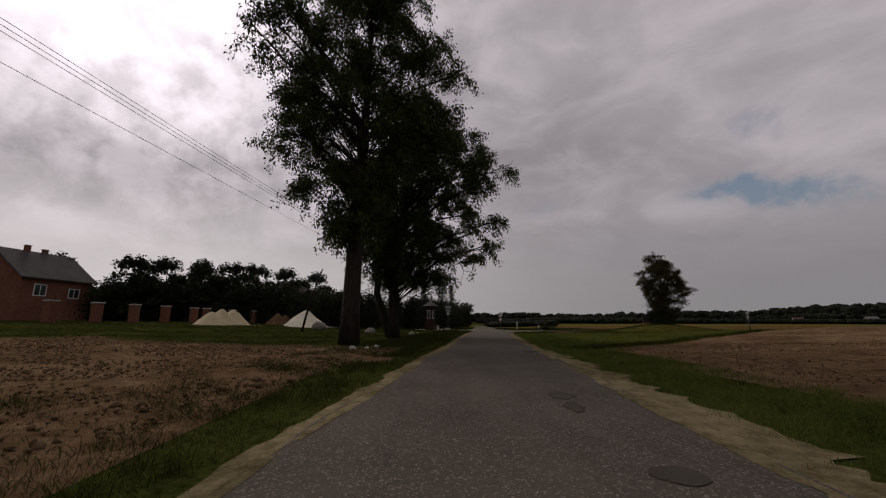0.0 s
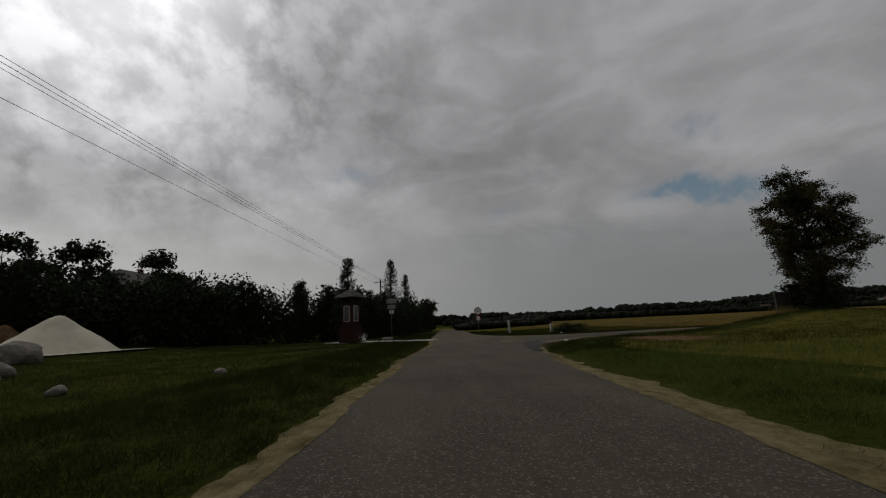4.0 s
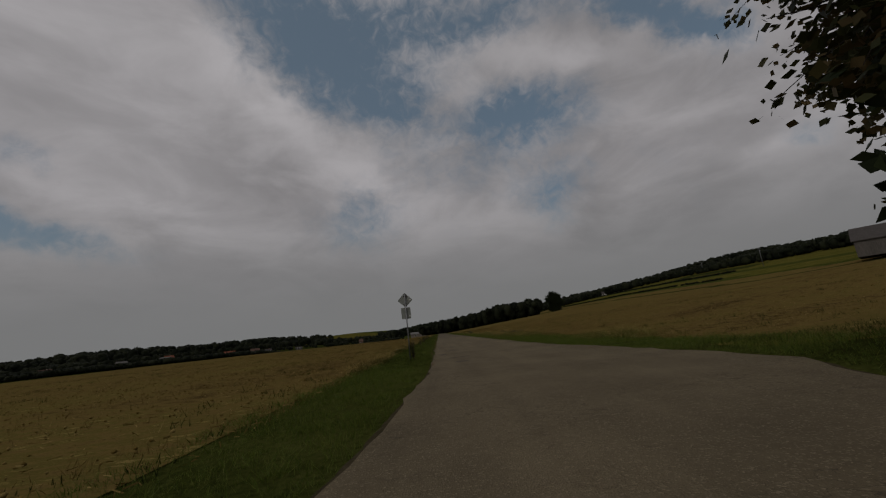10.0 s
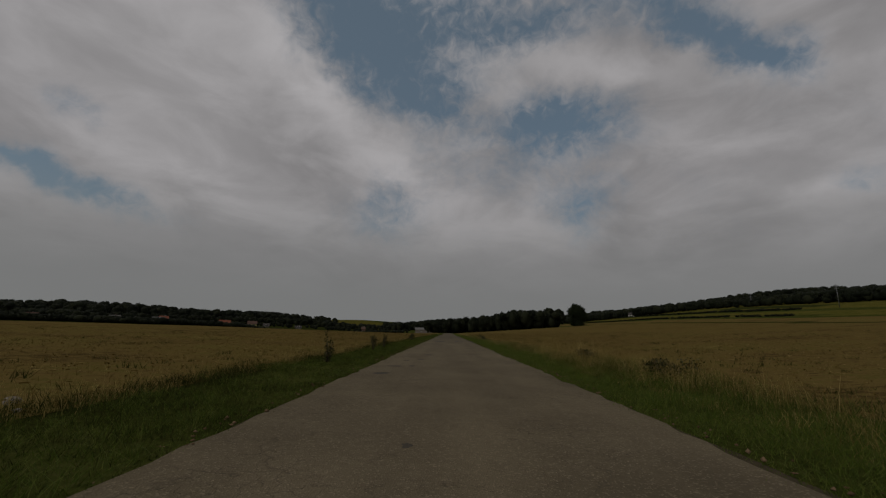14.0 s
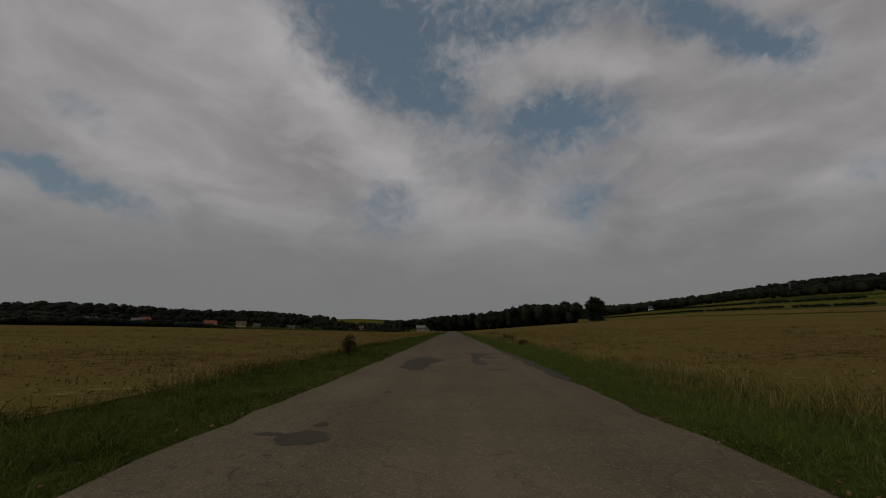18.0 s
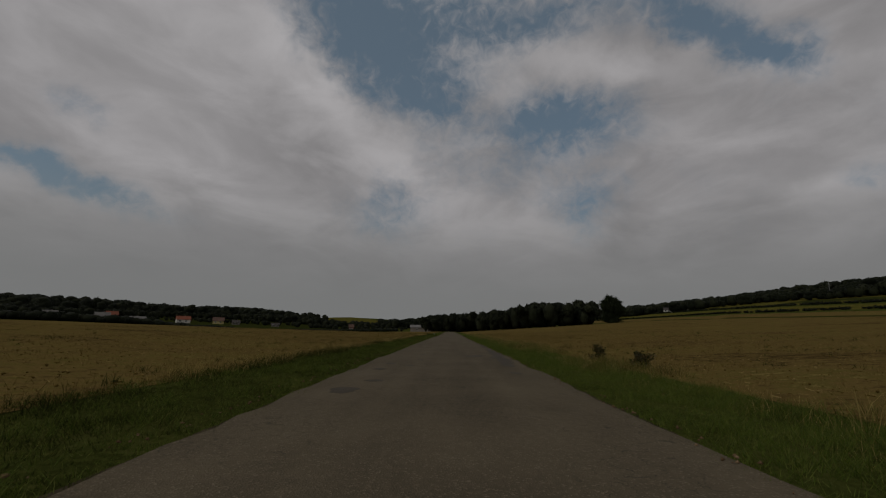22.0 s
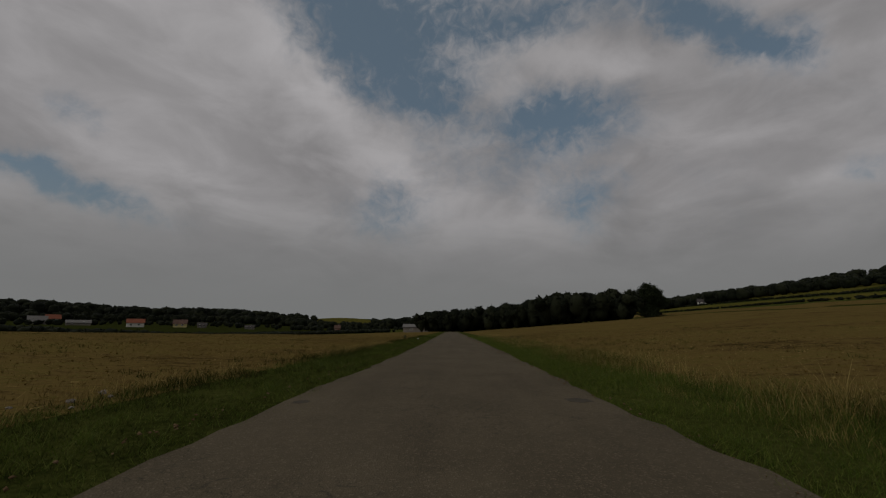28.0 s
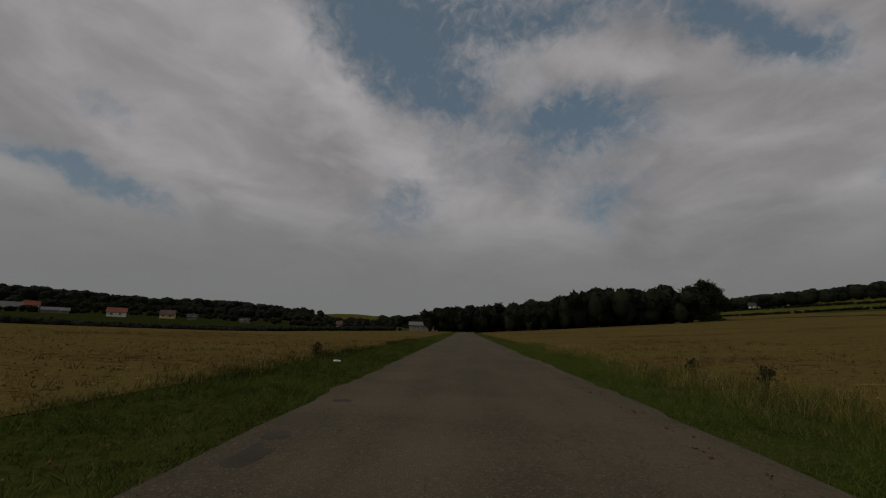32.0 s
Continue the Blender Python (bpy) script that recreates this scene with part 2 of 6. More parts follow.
M_STRAW = material("straw", [(0.068, 0.046, 0.014), (0.135, 0.094, 0.028), (0.25, 0.188, 0.072)], 0.8, 0.8, 0.0, island=0.6, spec=0.0)
M_SOIL = material("ploughed soil", [(0.064, 0.039, 0.020), (0.130, 0.082, 0.044), (0.225, 0.152, 0.086)], 2.2, 0.95, 1.0, spread=0.12, spec=0.0)
M_CLOD = material("soil clods", [(0.068, 0.043, 0.023), (0.130, 0.085, 0.047), (0.22, 0.153, 0.092)], 3.0, 0.95, 0.5, island=0.4, spec=0.0)


def asphalt(name, base, stone, seed, along, cracks=0.5, grain=42.0, worn=0.62, show=0.6, section=None):
    """Bitumen with worn aggregate, faint wheel tracks along the road, stains and hairline cracks."""
    m = bpy.data.materials.new(name)
    m.use_nodes = True
    n = Nodes(m.node_tree)
    p = n.vmath("ADD", n.add("NewGeometry").outputs["Position"], (seed, seed * 0.7, 0))
    flat_p = n.vmath("MULTIPLY", p, (1, 1, 0))
    grit = n.add("TexVoronoi", Vector=flat_p, Scale=grain)
    speck = n.smooth(n.add("SeparateColor", Color=grit.outputs["Color"]).outputs[0], worn, worn + 0.38)
    stain = n.noise(flat_p, 0.55, 5.0, 0.6)
    track = n.noise(n.vmath("MULTIPLY", flat_p, along), 1.0, 3.0, 0.5)
    mid = n.noise(flat_p, 9.0, 5.0, 0.7)
    k = n.math("ADD", n.math("MULTIPLY", stain, 0.5), n.math("ADD", n.math("MULTIPLY", track, 0.35), n.math("MULTIPLY", mid, 0.30)))
    k = n.smooth(k, 0.36, 0.80)
    col = n.mix(k, tuple(c * 0.72 for c in base), tuple(c * 1.28 for c in base))
    col = n.mix(n.math("MULTIPLY", speck, show), col, stone)
    if section:                         # an older and a newer length of road
        new_part = n.smooth(n.math("ADD", n.add("SeparateXYZ", Vector=flat_p).outputs[1], n.math("MULTIPLY", stain, 12.0)), section[0], section[1])
        col = n.mix(new_part, col, n.vmath("MULTIPLY", col, section[2]))
    cell = n.add("TexVoronoi", {"feature": "DISTANCE_TO_EDGE"}, Vector=n.vmath("ADD", flat_p, n.vmath("MULTIPLY", n.add("TexNoise", Vector=flat_p, Scale=2.2, Detail=5.0).outputs["Color"], (0.9, 0.9, 0))), Scale=0.75)
    line = n.math("MULTIPLY", n.smooth(cell.outputs["Distance"], 0.012, 0.0), n.smooth(n.noise(flat_p, 0.35, 2.0), 0.50, 0.62))
    col = n.mix(n.math("MULTIPLY", line, cracks * 0.35), col, (0.012, 0.011, 0.010))
    net = n.add("TexVoronoi", {"feature": "DISTANCE_TO_EDGE"}, Vector=n.vmath("ADD", flat_p, n.vmath("MULTIPLY", n.add("TexNoise", Vector=flat_p, Scale=5.0, Detail=4.0).outputs["Color"], (0.35, 0.35, 0))), Scale=4.6)
    hair = n.math("MULTIPLY", n.smooth(net.outputs["Distance"], 0.030, 0.0), n.smooth(n.noise(flat_p, 0.45, 3.0), 0.44, 0.60))
    col = n.mix(n.math("MULTIPLY", hair, cracks * 0.5), col, (0.018, 0.016, 0.013))
    s_ = n.add("BsdfPrincipled", Base_Color=col, Roughness=0.86)
    s_.inputs["Specular IOR Level"].default_value = 0.06
    bn = n.add("Bump", Height=n.math("ADD", grit.outputs["Distance"], n.math("MULTIPLY", mid, 0.5)), Strength=0.55)
    bn.inputs["Distance"].default_value = 0.012
    n.put(s_, "Normal", bn.outputs[0])
    n.add("OutputMaterial", Surface=s_.outputs[0])
    return m


M_ASPHALT = asphalt("worn asphalt", (0.084, 0.072, 0.056), (0.27, 0.235, 0.19), 3.0, (0.12, 1.2, 0), 0.3, 60.0, 0.76, 0.95)
M_ASPHALT_2 = asphalt("worn brownish asphalt", (0.120, 0.097, 0.060), (0.225, 0.182, 0.120), 11.0, (1.2, 0.06, 0), 0.95, 64.0, 0.72, 0.8, (105.0, 165.0, (0.74, 0.75, 0.78)))
M_ASPHALT_3 = asphalt("paler smooth asphalt", (0.104, 0.090, 0.066), (0.170, 0.145, 0.104), 17.0, (0.12, 1.2, 0), 0.25)
M_CHIPPINGS = asphalt("coarse chippings", (0.088, 0.075, 0.054), (0.20, 0.172, 0.130), 5.0, (0.8, 0.8, 0), 0.0, 55.0, 0.68, 0.75)
M_TAR = material("dark asphalt patch", [(0.034, 0.028, 0.020), (0.048, 0.040, 0.028), (0.066, 0.054, 0.038)], 2.0, 0.8, 0.4, fine=50.0)
M_BAND = material("newer dark asphalt", [(0.024, 0.0225, 0.0205), (0.036, 0.0335, 0.030), (0.056, 0.051, 0.044)], 1.6, 0.75, 0.5, fine=45.0)
M_SAND = material("sandy verge", [(0.060, 0.052, 0.024), (0.130, 0.107, 0.056), (0.205, 0.168, 0.094), (0.28, 0.232, 0.138)], 3.4, 0.95, 0.7, spread=0.14, spec=0.0)
M_PILE = material("building sand", [(0.36, 0.29, 0.17), (0.47, 0.39, 0.24), (0.56, 0.48, 0.31)], 1.2, 0.95, 0.6)
M_PILE_W = material("pale sand", [(0.47, 0.43, 0.33), (0.58, 0.54, 0.42), (0.66, 0.62, 0.50)], 1.2, 0.95, 0.6)
M_BARK = material("bark", [(0.010, 0.008, 0.006), (0.024, 0.019, 0.015), (0.046, 0.038, 0.030)], 5.0, 0.95, 1.0, stretch=(1, 1, 0.3))
M_LEAF_R = material("robinia leaves", [(0.014, 0.024, 0.006), (0.034, 0.052, 0.010), (0.066, 0.094, 0.018)], 0.4, 0.6, 0.0, island=0.5, trans=0.3)
M_LEAF_C = material("chestnut leaves", [(0.018, 0.022, 0.007), (0.040, 0.043, 0.013), (0.120, 0.080, 0.034)], 0.35, 0.55, 0.0, island=0.5, trans=0.25)
M_LEAF_D = material("dark foliage", [(0.010, 0.015, 0.006), (0.020, 0.028, 0.010), (0.036, 0.048, 0.016)], 0.2, 0.7, 0.0, island=0.5, trans=0.15)
M_NEEDLE = material("pine needles", [(0.009, 0.014, 0.007), (0.018, 0.026, 0.012), (0.032, 0.042, 0.018)], 0.3, 0.7, 0.0, island=0.5, trans=0.1)
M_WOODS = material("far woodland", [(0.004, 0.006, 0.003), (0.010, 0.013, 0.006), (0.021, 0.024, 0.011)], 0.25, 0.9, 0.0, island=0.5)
M_BRICK = material("red brick", [(0.10, 0.042, 0.028), (0.16, 0.068, 0.044), (0.23, 0.105, 0.07)], 3.0, 0.9, 0.4)
M_BRICK_D = material("dark red plaster", [(0.020, 0.009, 0.007), (0.032, 0.014, 0.011), (0.046, 0.021, 0.017)], 3.0, 0.85, 0.3)
M_ROOF = material("dark roof tiles", [(0.04, 0.036, 0.034), (0.06, 0.054, 0.05), (0.085, 0.076, 0.07)], 3.0, 0.8, 0.4)
M_ROOF_B = material("brown roof tiles", [(0.07, 0.045, 0.035), (0.10, 0.062, 0.048), (0.14, 0.085, 0.065)], 2.0, 0.85, 0.3)
M_ROOF_R = material("red roof tiles", [(0.12, 0.042, 0.026), (0.18, 0.064, 0.038), (0.25, 0.095, 0.055)], 2.0, 0.85, 0.3)
M_ROOF_G = material("grey sheet roof", [(0.10, 0.098, 0.092), (0.145, 0.14, 0.13), (0.19, 0.185, 0.175)], 2.0, 0.7, 0.2)
M_PLASTER = material("pale plaster", [(0.52, 0.50, 0.45), (0.62, 0.60, 0.54), (0.70, 0.68, 0.62)], 1.0, 0.9, 0.2)
M_PLASTER_Y = material("yellow plaster", [(0.36, 0.30, 0.12), (0.44, 0.37, 0.16), (0.50, 0.43, 0.2)], 1.0, 0.9, 0.2)
M_WHITE = material("white paint", [(0.60, 0.60, 0.58), (0.72, 0.72, 0.70), (0.80, 0.80, 0.78)], 4.0, 0.5, 0.1)
M_RED = material("red paint", [(0.17, 0.014, 0.012), (0.22, 0.018, 0.015), (0.27, 0.026, 0.02)], 4.0, 0.45, 0.0)
M_BLACK = material("black paint", [(0.012, 0.012, 0.012), (0.02, 0.02, 0.02), (0.03, 0.03, 0.03)], 4.0, 0.5, 0.0)
M_ZINC = material("galvanised steel", [(0.13, 0.135, 0.135), (0.18, 0.185, 0.185), (0.24, 0.245, 0.245)], 6.0, 0.5, 0.15, metal=0.6)
M_SIGNBACK = material("grey sign back", [(0.20, 0.215, 0.19), (0.25, 0.265, 0.24), (0.30, 0.315, 0.29)], 3.0, 0.55, 0.1, metal=0.3)
M_CONCRETE = material("weathered concrete", [(0.26, 0.25, 0.23), (0.37, 0.36, 0.33), (0.47, 0.46, 0.42)], 5.0, 0.9, 0.4)
M_PAVING = material("pale paving", [(0.34, 0.32, 0.29), (0.44, 0.42, 0.38), (0.52, 0.50, 0.46)], 4.0, 0.9, 0.3)
M_STONE = material("field stone", [(0.12, 0.105, 0.09), (0.20, 0.18, 0.155), (0.30, 0.27, 0.24)], 4.0, 0.9, 0.6)
M_WOOD = material("grey weathered wood", [(0.12, 0.105, 0.09), (0.19, 0.17, 0.145), (0.27, 0.245, 0.21)], 6.0, 0.85, 0.5, stretch=(1, 1, 0.15))
M_WOOD_D = material("dark weathered wood", [(0.05, 0.045, 0.04), (0.085, 0.077, 0.068), (0.13, 0.118, 0.104)], 6.0, 0.85, 0.5, stretch=(1, 1, 0.15))
M_DARKBOARD = material("dark board", [(0.022, 0.018, 0.016), (0.035, 0.03, 0.026), (0.05, 0.043, 0.038)], 4.0, 0.5, 0.2)
M_GLASS = material("dark window glass", [(0.02, 0.022, 0.025), (0.03, 0.033, 0.036), (0.04, 0.043, 0.046)], 1.0, 0.08, 0.0, spec=0.6)
M_CABLE = material("cable", [(0.02, 0.02, 0.02), (0.03, 0.03, 0.03), (0.04, 0.04, 0.04)], 1.0, 0.6, 0.0)


# ---- mesh helpers ----
def mesh(name, verts, faces, mat, smooth=False):
    me = bpy.data.meshes.new(name)
    if isinstance(verts, np.ndarray) and isinstance(faces, np.ndarray):
        k = faces.shape[1]
        me.vertices.add(len(verts))
        me.vertices.foreach_set("co", verts.astype(np.float32).ravel())
        me.loops.add(faces.size)
        me.loops.foreach_set("vertex_index", faces.astype(np.int32).ravel())
        me.polygons.add(len(faces))
        me.polygons.foreach_set("loop_start", np.arange(0, faces.size, k, dtype=np.int32))
        me.update(calc_edges=True)
    else:
        me.from_pydata([tuple(v) for v in verts], [], [tuple(f) for f in faces])
    me.materials.append(mat)
    if smooth:
        me.polygons.foreach_set("use_smooth", [True] * len(me.polygons))
    me.update()
    return me


def thing(name, label, category, group="", kind="", at=(0, 0, 0), rz=0.0):
    ob = new(name)
    ob.empty_display_size = 0.2
    ob.matrix_world = pose(*at, 0, 0, rz)
    return tagged(ob, label, category, group, kind)


def part(name, me, parent, label="", at=(0, 0, 0), rot=(0, 0, 0)):
    ob = new(name, me)
    ob.parent = parent
    ob.matrix_basis = pose(*at, *rot)
    return tagged(ob, label)


def box(name, sx, sy, sz, mat, bevel=0.01):
    """A bevelled box, centred in x and y, standing on z = 0."""
    bm = bmesh.new()
    bmesh.ops.create_cube(bm, size=1)
    bmesh.ops.scale(bm, vec=(sx, sy, sz), verts=bm.verts)
    bmesh.ops.translate(bm, vec=(0, 0, sz / 2), verts=bm.verts)
    if bevel:
        bmesh.ops.bevel(bm, geom=list(bm.edges), offset=min(bevel, min(sx, sy, sz) * 0.4), segments=1, affect="EDGES")
    me = bpy.data.meshes.new(name)
    bm.to_mesh(me)
    bm.free()
    me.materials.append(mat)
    return me


def tube_data(path, radii, sides=8):
    """Vertices and faces of a tapered tube along points."""
    verts, faces = [], []
    path = [Vector(p) for p in path]
    for i, p in enumerate(path):
        d = (path[min(i + 1, len(path) - 1)] - path[max(i - 1, 0)]).normalized()
        a = d.orthogonal().normalized() if abs(d.z) < 0.99 else Vector((1, 0, 0))
        a = (Vector((1, 0.2, 0)) - d * d.dot(Vector((1, 0.2, 0)))).normalized() if abs(d.dot(Vector((1, 0.2, 0)).normalized())) < 0.95 else a
        b = d.cross(a)
        for k in range(sides):
            w = 2 * math.pi * k / sides
            verts.append(p + (a * math.cos(w) + b * math.sin(w)) * radii[i])
    for i in range(len(path) - 1):
        for k in range(sides):
            q = (k + 1) % sides
            faces.append((i * sides + k, i * sides + q, (i + 1) * sides + q, (i + 1) * sides + k))
    faces.append(tuple(range(sides - 1, -1, -1)))
    faces.append(tuple((len(path) - 1) * sides + k for k in range(sides)))
    return verts, faces


def tubes(name, specs, mat, smooth=True):
    verts, faces = [], []
    for path, radii, sides in specs:
        v, f = tube_data(path, radii, sides)
        o = len(verts)
        verts += v
        faces += [tuple(i + o for i in q) for q in f]
    return mesh(name, verts, faces, mat, smooth)


def leaves(name, centres, sizes, mat, rng, droop=0.3, aspect=0.55):
    """Kite-shaped leaves, one at each centre, turned at random."""
    n = len(centres)
    d = rng.normal(size=(n, 3))
    d[:, 2] -= droop
    d /= np.linalg.norm(d, axis=1)[:, None]
    s = np.cross(d, rng.normal(size=(n, 3)))
    s /= np.linalg.norm(s, axis=1)[:, None] + 1e-9
    L = sizes[:, None]
    v = np.stack([centres, centres + d * L * 0.45 + s * L * aspect * 0.5, centres + d * L, centres + d * L * 0.45 - s * L * aspect * 0.5], 1)
    return mesh(name, v.reshape(-1, 3), np.arange(n * 4).reshape(n, 4), mat)


# ---- the lie of the land ----
def sstep(a, b, x):
    t = np.clip((x - a) / (b - a), 0, 1)
    return t * t * (3 - 2 * t)


R1_SLOPE = -0.149                      # the first road runs west: y = 0.72 + R1_SLOPE * x along its middle


def land(x, y):
    x, y = np.asarray(x, float), np.asarray(y, float)
    n = (y - 0.72 - R1_SLOPE * x) * 0.989          # to the right of the first road
    east = np.clip(x + 54.0, 0, None)
    lean = np.interp(y, [40, 90, 180, 230, 300, 360, 450, 600], [0.075, 0.068, 0.060, 0.066, 0.078, 0.086, 0.080, 0.062])
    hill = (np.minimum(east, 110) * lean + np.interp(y, [200, 330, 450], [0.108, 0.122, 0.148]) * np.clip(east - 110, 0, 200)) * sstep(20, 80, y)
    bank = 1.05 * np.exp(-((y - 34.8) / 5.5) ** 2) * sstep(0.1, 1.9, x - np.interp(y, [30, 35.5, 39.5, 44, 48], [-60.9, -60.4, -58.4, -57.6, -57.9])) * (1 - 0.8 * sstep(-57, -47, x))
    rise = 0.028 * np.clip(n - 9, 0, 60) * sstep(-45, -25, x) * (1 - sstep(30, 90, y))
    rise = rise + 1.3 * sstep(14, 46, -n) * sstep(20, -30, x)
    r = np.hypot(x + 60, y - 60)
    far = 14.0 * sstep(380, 900, r) + 26.0 * sstep(900, 2200, r)
    west = np.clip(-67.5 - x, 0, None)
    fall = np.interp(y, [40, 143, 214, 255, 281, 320, 370, 450], [-0.013, -0.014, -0.012, -0.002, 0.016, 0.026, 0.037, 0.030])
    far = far + (-fall * np.minimum(west, 90) * (1 - sstep(100, 200, west)) + 1.2 * sstep(140, 260, west)) * sstep(22, 50, y)
    ring = np.degrees(np.arctan2(x + 60, y - 60))
    far = far + (7.0 * np.exp(-((ring + 40) / 16.0) ** 2) + 6.5 * np.exp(-((ring + 12.0) / 4.0) ** 2) * sstep(560, 800, r)) * sstep(420, 760, r)
    wob = 0.05 * np.sin(x * 0.55 + 1.3 * np.sin(y * 0.31)) * np.sin(y * 0.47 + np.sin(x * 0.23))
    off = np.minimum(np.abs(n), np.where(y > 8, np.abs(x + 61.1), 99.0))
    return hill + bank + rise + far + wob * sstep(4, 9, off)


def axis(lo, hi, step, far):
    mid = list(np.arange(lo, hi + 1e-6, step))
    a, b, d = [], [], step
    p = mid[-1]
    while p < far:
        d *= 1.16
        p += d
        a.append(p)
    p, d = mid[0], step
    while p > -far:
        d *= 1.16
        p -= d
        b.append(p)
    return np.array(b[::-1] + mid + a)


GX, GY = axis(-110, 40, 1.5, 3500), axis(-40, 240, 1.5, 3500)
GX = np.union1d(np.round(GX, 3), np.arange(-68, -52, 0.5))


def sheet(name, keep, lift, mat, noise_h=0.0, seed=1):
    """The cells of the land's grid that keep(x, y) holds, lifted a little."""
    X, Y = np.meshgrid(GX, GY, indexing="ij")
    Z = land(X, Y) + lift
    nx, ny = X.shape
    I = np.arange(nx * ny).reshape(nx, ny)
    cx, cy = (X[:-1, :-1] + X[1:, 1:]) / 2, (Y[:-1, :-1] + Y[1:, 1:]) / 2
    k = keep(cx, cy)
    if noise_h:                         # rough inside, level along the border
        full = np.zeros(X.shape, bool)
        full[1:-1, 1:-1] = k[:-1, :-1] & k[1:, :-1] & k[:-1, 1:] & k[1:, 1:]
        Z = Z + np.abs(np.random.default_rng(seed).normal(size=Z.shape)) * noise_h * full
    f = np.stack([I[:-1, :-1][k], I[1:, :-1][k], I[1:, 1:][k], I[:-1, 1:][k]], 1)
    used, inv = np.unique(f, return_inverse=True)
    v = np.stack([X.ravel(), Y.ravel(), Z.ravel()], 1)[used]
    return mesh(name, v, inv.reshape(f.shape), mat, True)


def r1n(x, y):
    return (y - 0.72 - R1_SLOPE * x) * 0.989


ground = tagged(new("ground", sheet("ground", lambda x, y: x == x, 0.0, M_GRASS_GROUND)),
                "rough green grass ground of the countryside", "ground", kind="structure")


def field(name, keep, lift, mat, label, rough=0.0):
    return tagged(new(name, sheet(name, keep, lift, mat, rough)), label, "field", kind="structure")


plough_s = lambda x, y: (x > -19.5 + 0.35 * (y + 2)) & (x < 60) & (r1n(x, y) < -4.3) & (r1n(x, y) > -31 - 0.25 * x)
plough_n = lambda x, y: (x < 60) & (r1n(x, y) > 4.8) & (x > -17.0 - (y - 6.6) * 0.78) & (y < 46)
field("ploughed_field_south", plough_s, 0.007, M_SOIL, "brown ploughed soil with clods and pale streaks", 0.05)
field("ploughed_field_north", plough_n, 0.007, M_SOIL, "brown ploughed soil beside the road", 0.05)
field("meadow_north", lambda x, y: (r1n(x, y) > 6.5) & (x > -56.5) & (y < 45) & (x < 300) & ~plough_n(x, y), 0.012, M_MEADOW, "dry yellow-green meadow with short grass")
field("stubble_field_west", lambda x, y: (x < np.interp(y, [50, 120, 205, 300], [-66.8, -66.6, -66.1, -66.1])) & (x > -154) & (y > 27 + 5 * sstep(-74, -90, x)) & (y < 440 + 0.4 * (x + 70)), 0.014, M_STUBBLE, "harvested stubble field, straw-coloured over brown soil")
field("garden_ground", lambda x, y: (x < -150) & (x > -470) & (y > 40) & (y < 620), 0.02, M_WEED_SHADED_TURF, "dark rough grass and gardens round the far houses")
field("stubble_field_east", lambda x, y: (x > -54.8) & (x < 58 + 4 * np.sin(y * 0.03)) & (y > 43) & (y < 420), 0.014, M_STUBBLE, "harvested stubble field on rising ground")
bare = lambda x, y: ((x + 52.6) / 3.0) ** 2 + ((y - 19.0) / 1.9) ** 2 < 1
field("bare_patch", bare, 0.03, M_SOIL, "bare brown patch in the corner meadow", 0.03)
for lo, hi, mat, label in ((58, 63, M_WEED_SHADED_TURF, "dark weedy balk across the rising field"), (63, 84, M_STUBBLE, "pale stubble strip on the rise"), (84, 96, M_GRASS_GROUND, "dark green strip across the rise"),
                           (96, 128, M_MEADOW, "pale meadow strip on the rise"), (128, 146, M_GRASS_GROUND, "dark green strip below the ridge"), (146, 176, M_MEADOW, "yellow-green strip below the ridge"),
                           (176, 186, M_WEED_SHADED_TURF, "dark balk below the ridge"), (186, 232, M_MEADOW, "pale grass below the ridge wood")):
    field("strip_east", lambda x, y, lo=lo, hi=hi: (x - 4 * np.sin(y * 0.03) > lo) & (x - 4 * np.sin(y * 0.03) <= hi) & (y > 46) & (y < 560), 0.016, mat, label)
field("far_meadow", lambda x, y: (x > -360) & (x < -130) & (y > 640) & (y < 1100), 0.1, M_MEADOW, "pale far meadow between the woods")
field("meadow_west", lambda x, y: (x < -82) & (x > -330) & (y > 19) & (y < 33), 0.012, M_MEADOW, "green-yellow meadow beyond the crossing")


# ---- roads ----
def smooth_line(points, step=0.6):
    """Catmull-Rom line through points, resampled."""
    p = [np.array(q, float) for q in points]
    p = [2 * p[0] - p[1]] + p + [2 * p[-1] - p[-2]]
    out = []
    for i in range(1, len(p) - 2):
        k = max(2, int(np.linalg.norm(p[i + 1] - p[i]) / step))
        for t in np.arange(k) / k:
            a, b, c, d = p[i - 1], p[i], p[i + 1], p[i + 2]
            out.append(0.5 * (2 * b + (c - a) * t + (2 * a - 5 * b + 4 * c - d) * t * t + (3 * b - a - 3 * c + d) * t ** 3))
    out.append(p[-2])
    return np.array(out)


def ragged(line, amount, seed):
    """Shifts a line sideways by uneven amounts."""
    rng = np.random.default_rng(seed)
    d = np.gradient(line, axis=0)
    nrm = np.stack([-d[:, 1], d[:, 0]], 1) / (np.linalg.norm(d, axis=1)[:, None] + 1e-9)
    a = rng.normal(size=len(line))
    a = 0.5 * a + 0.5 * np.convolve(rng.normal(size=len(line)), np.ones(7) / 2.6, "same")
    return line + nrm * (a * amount)[:, None]


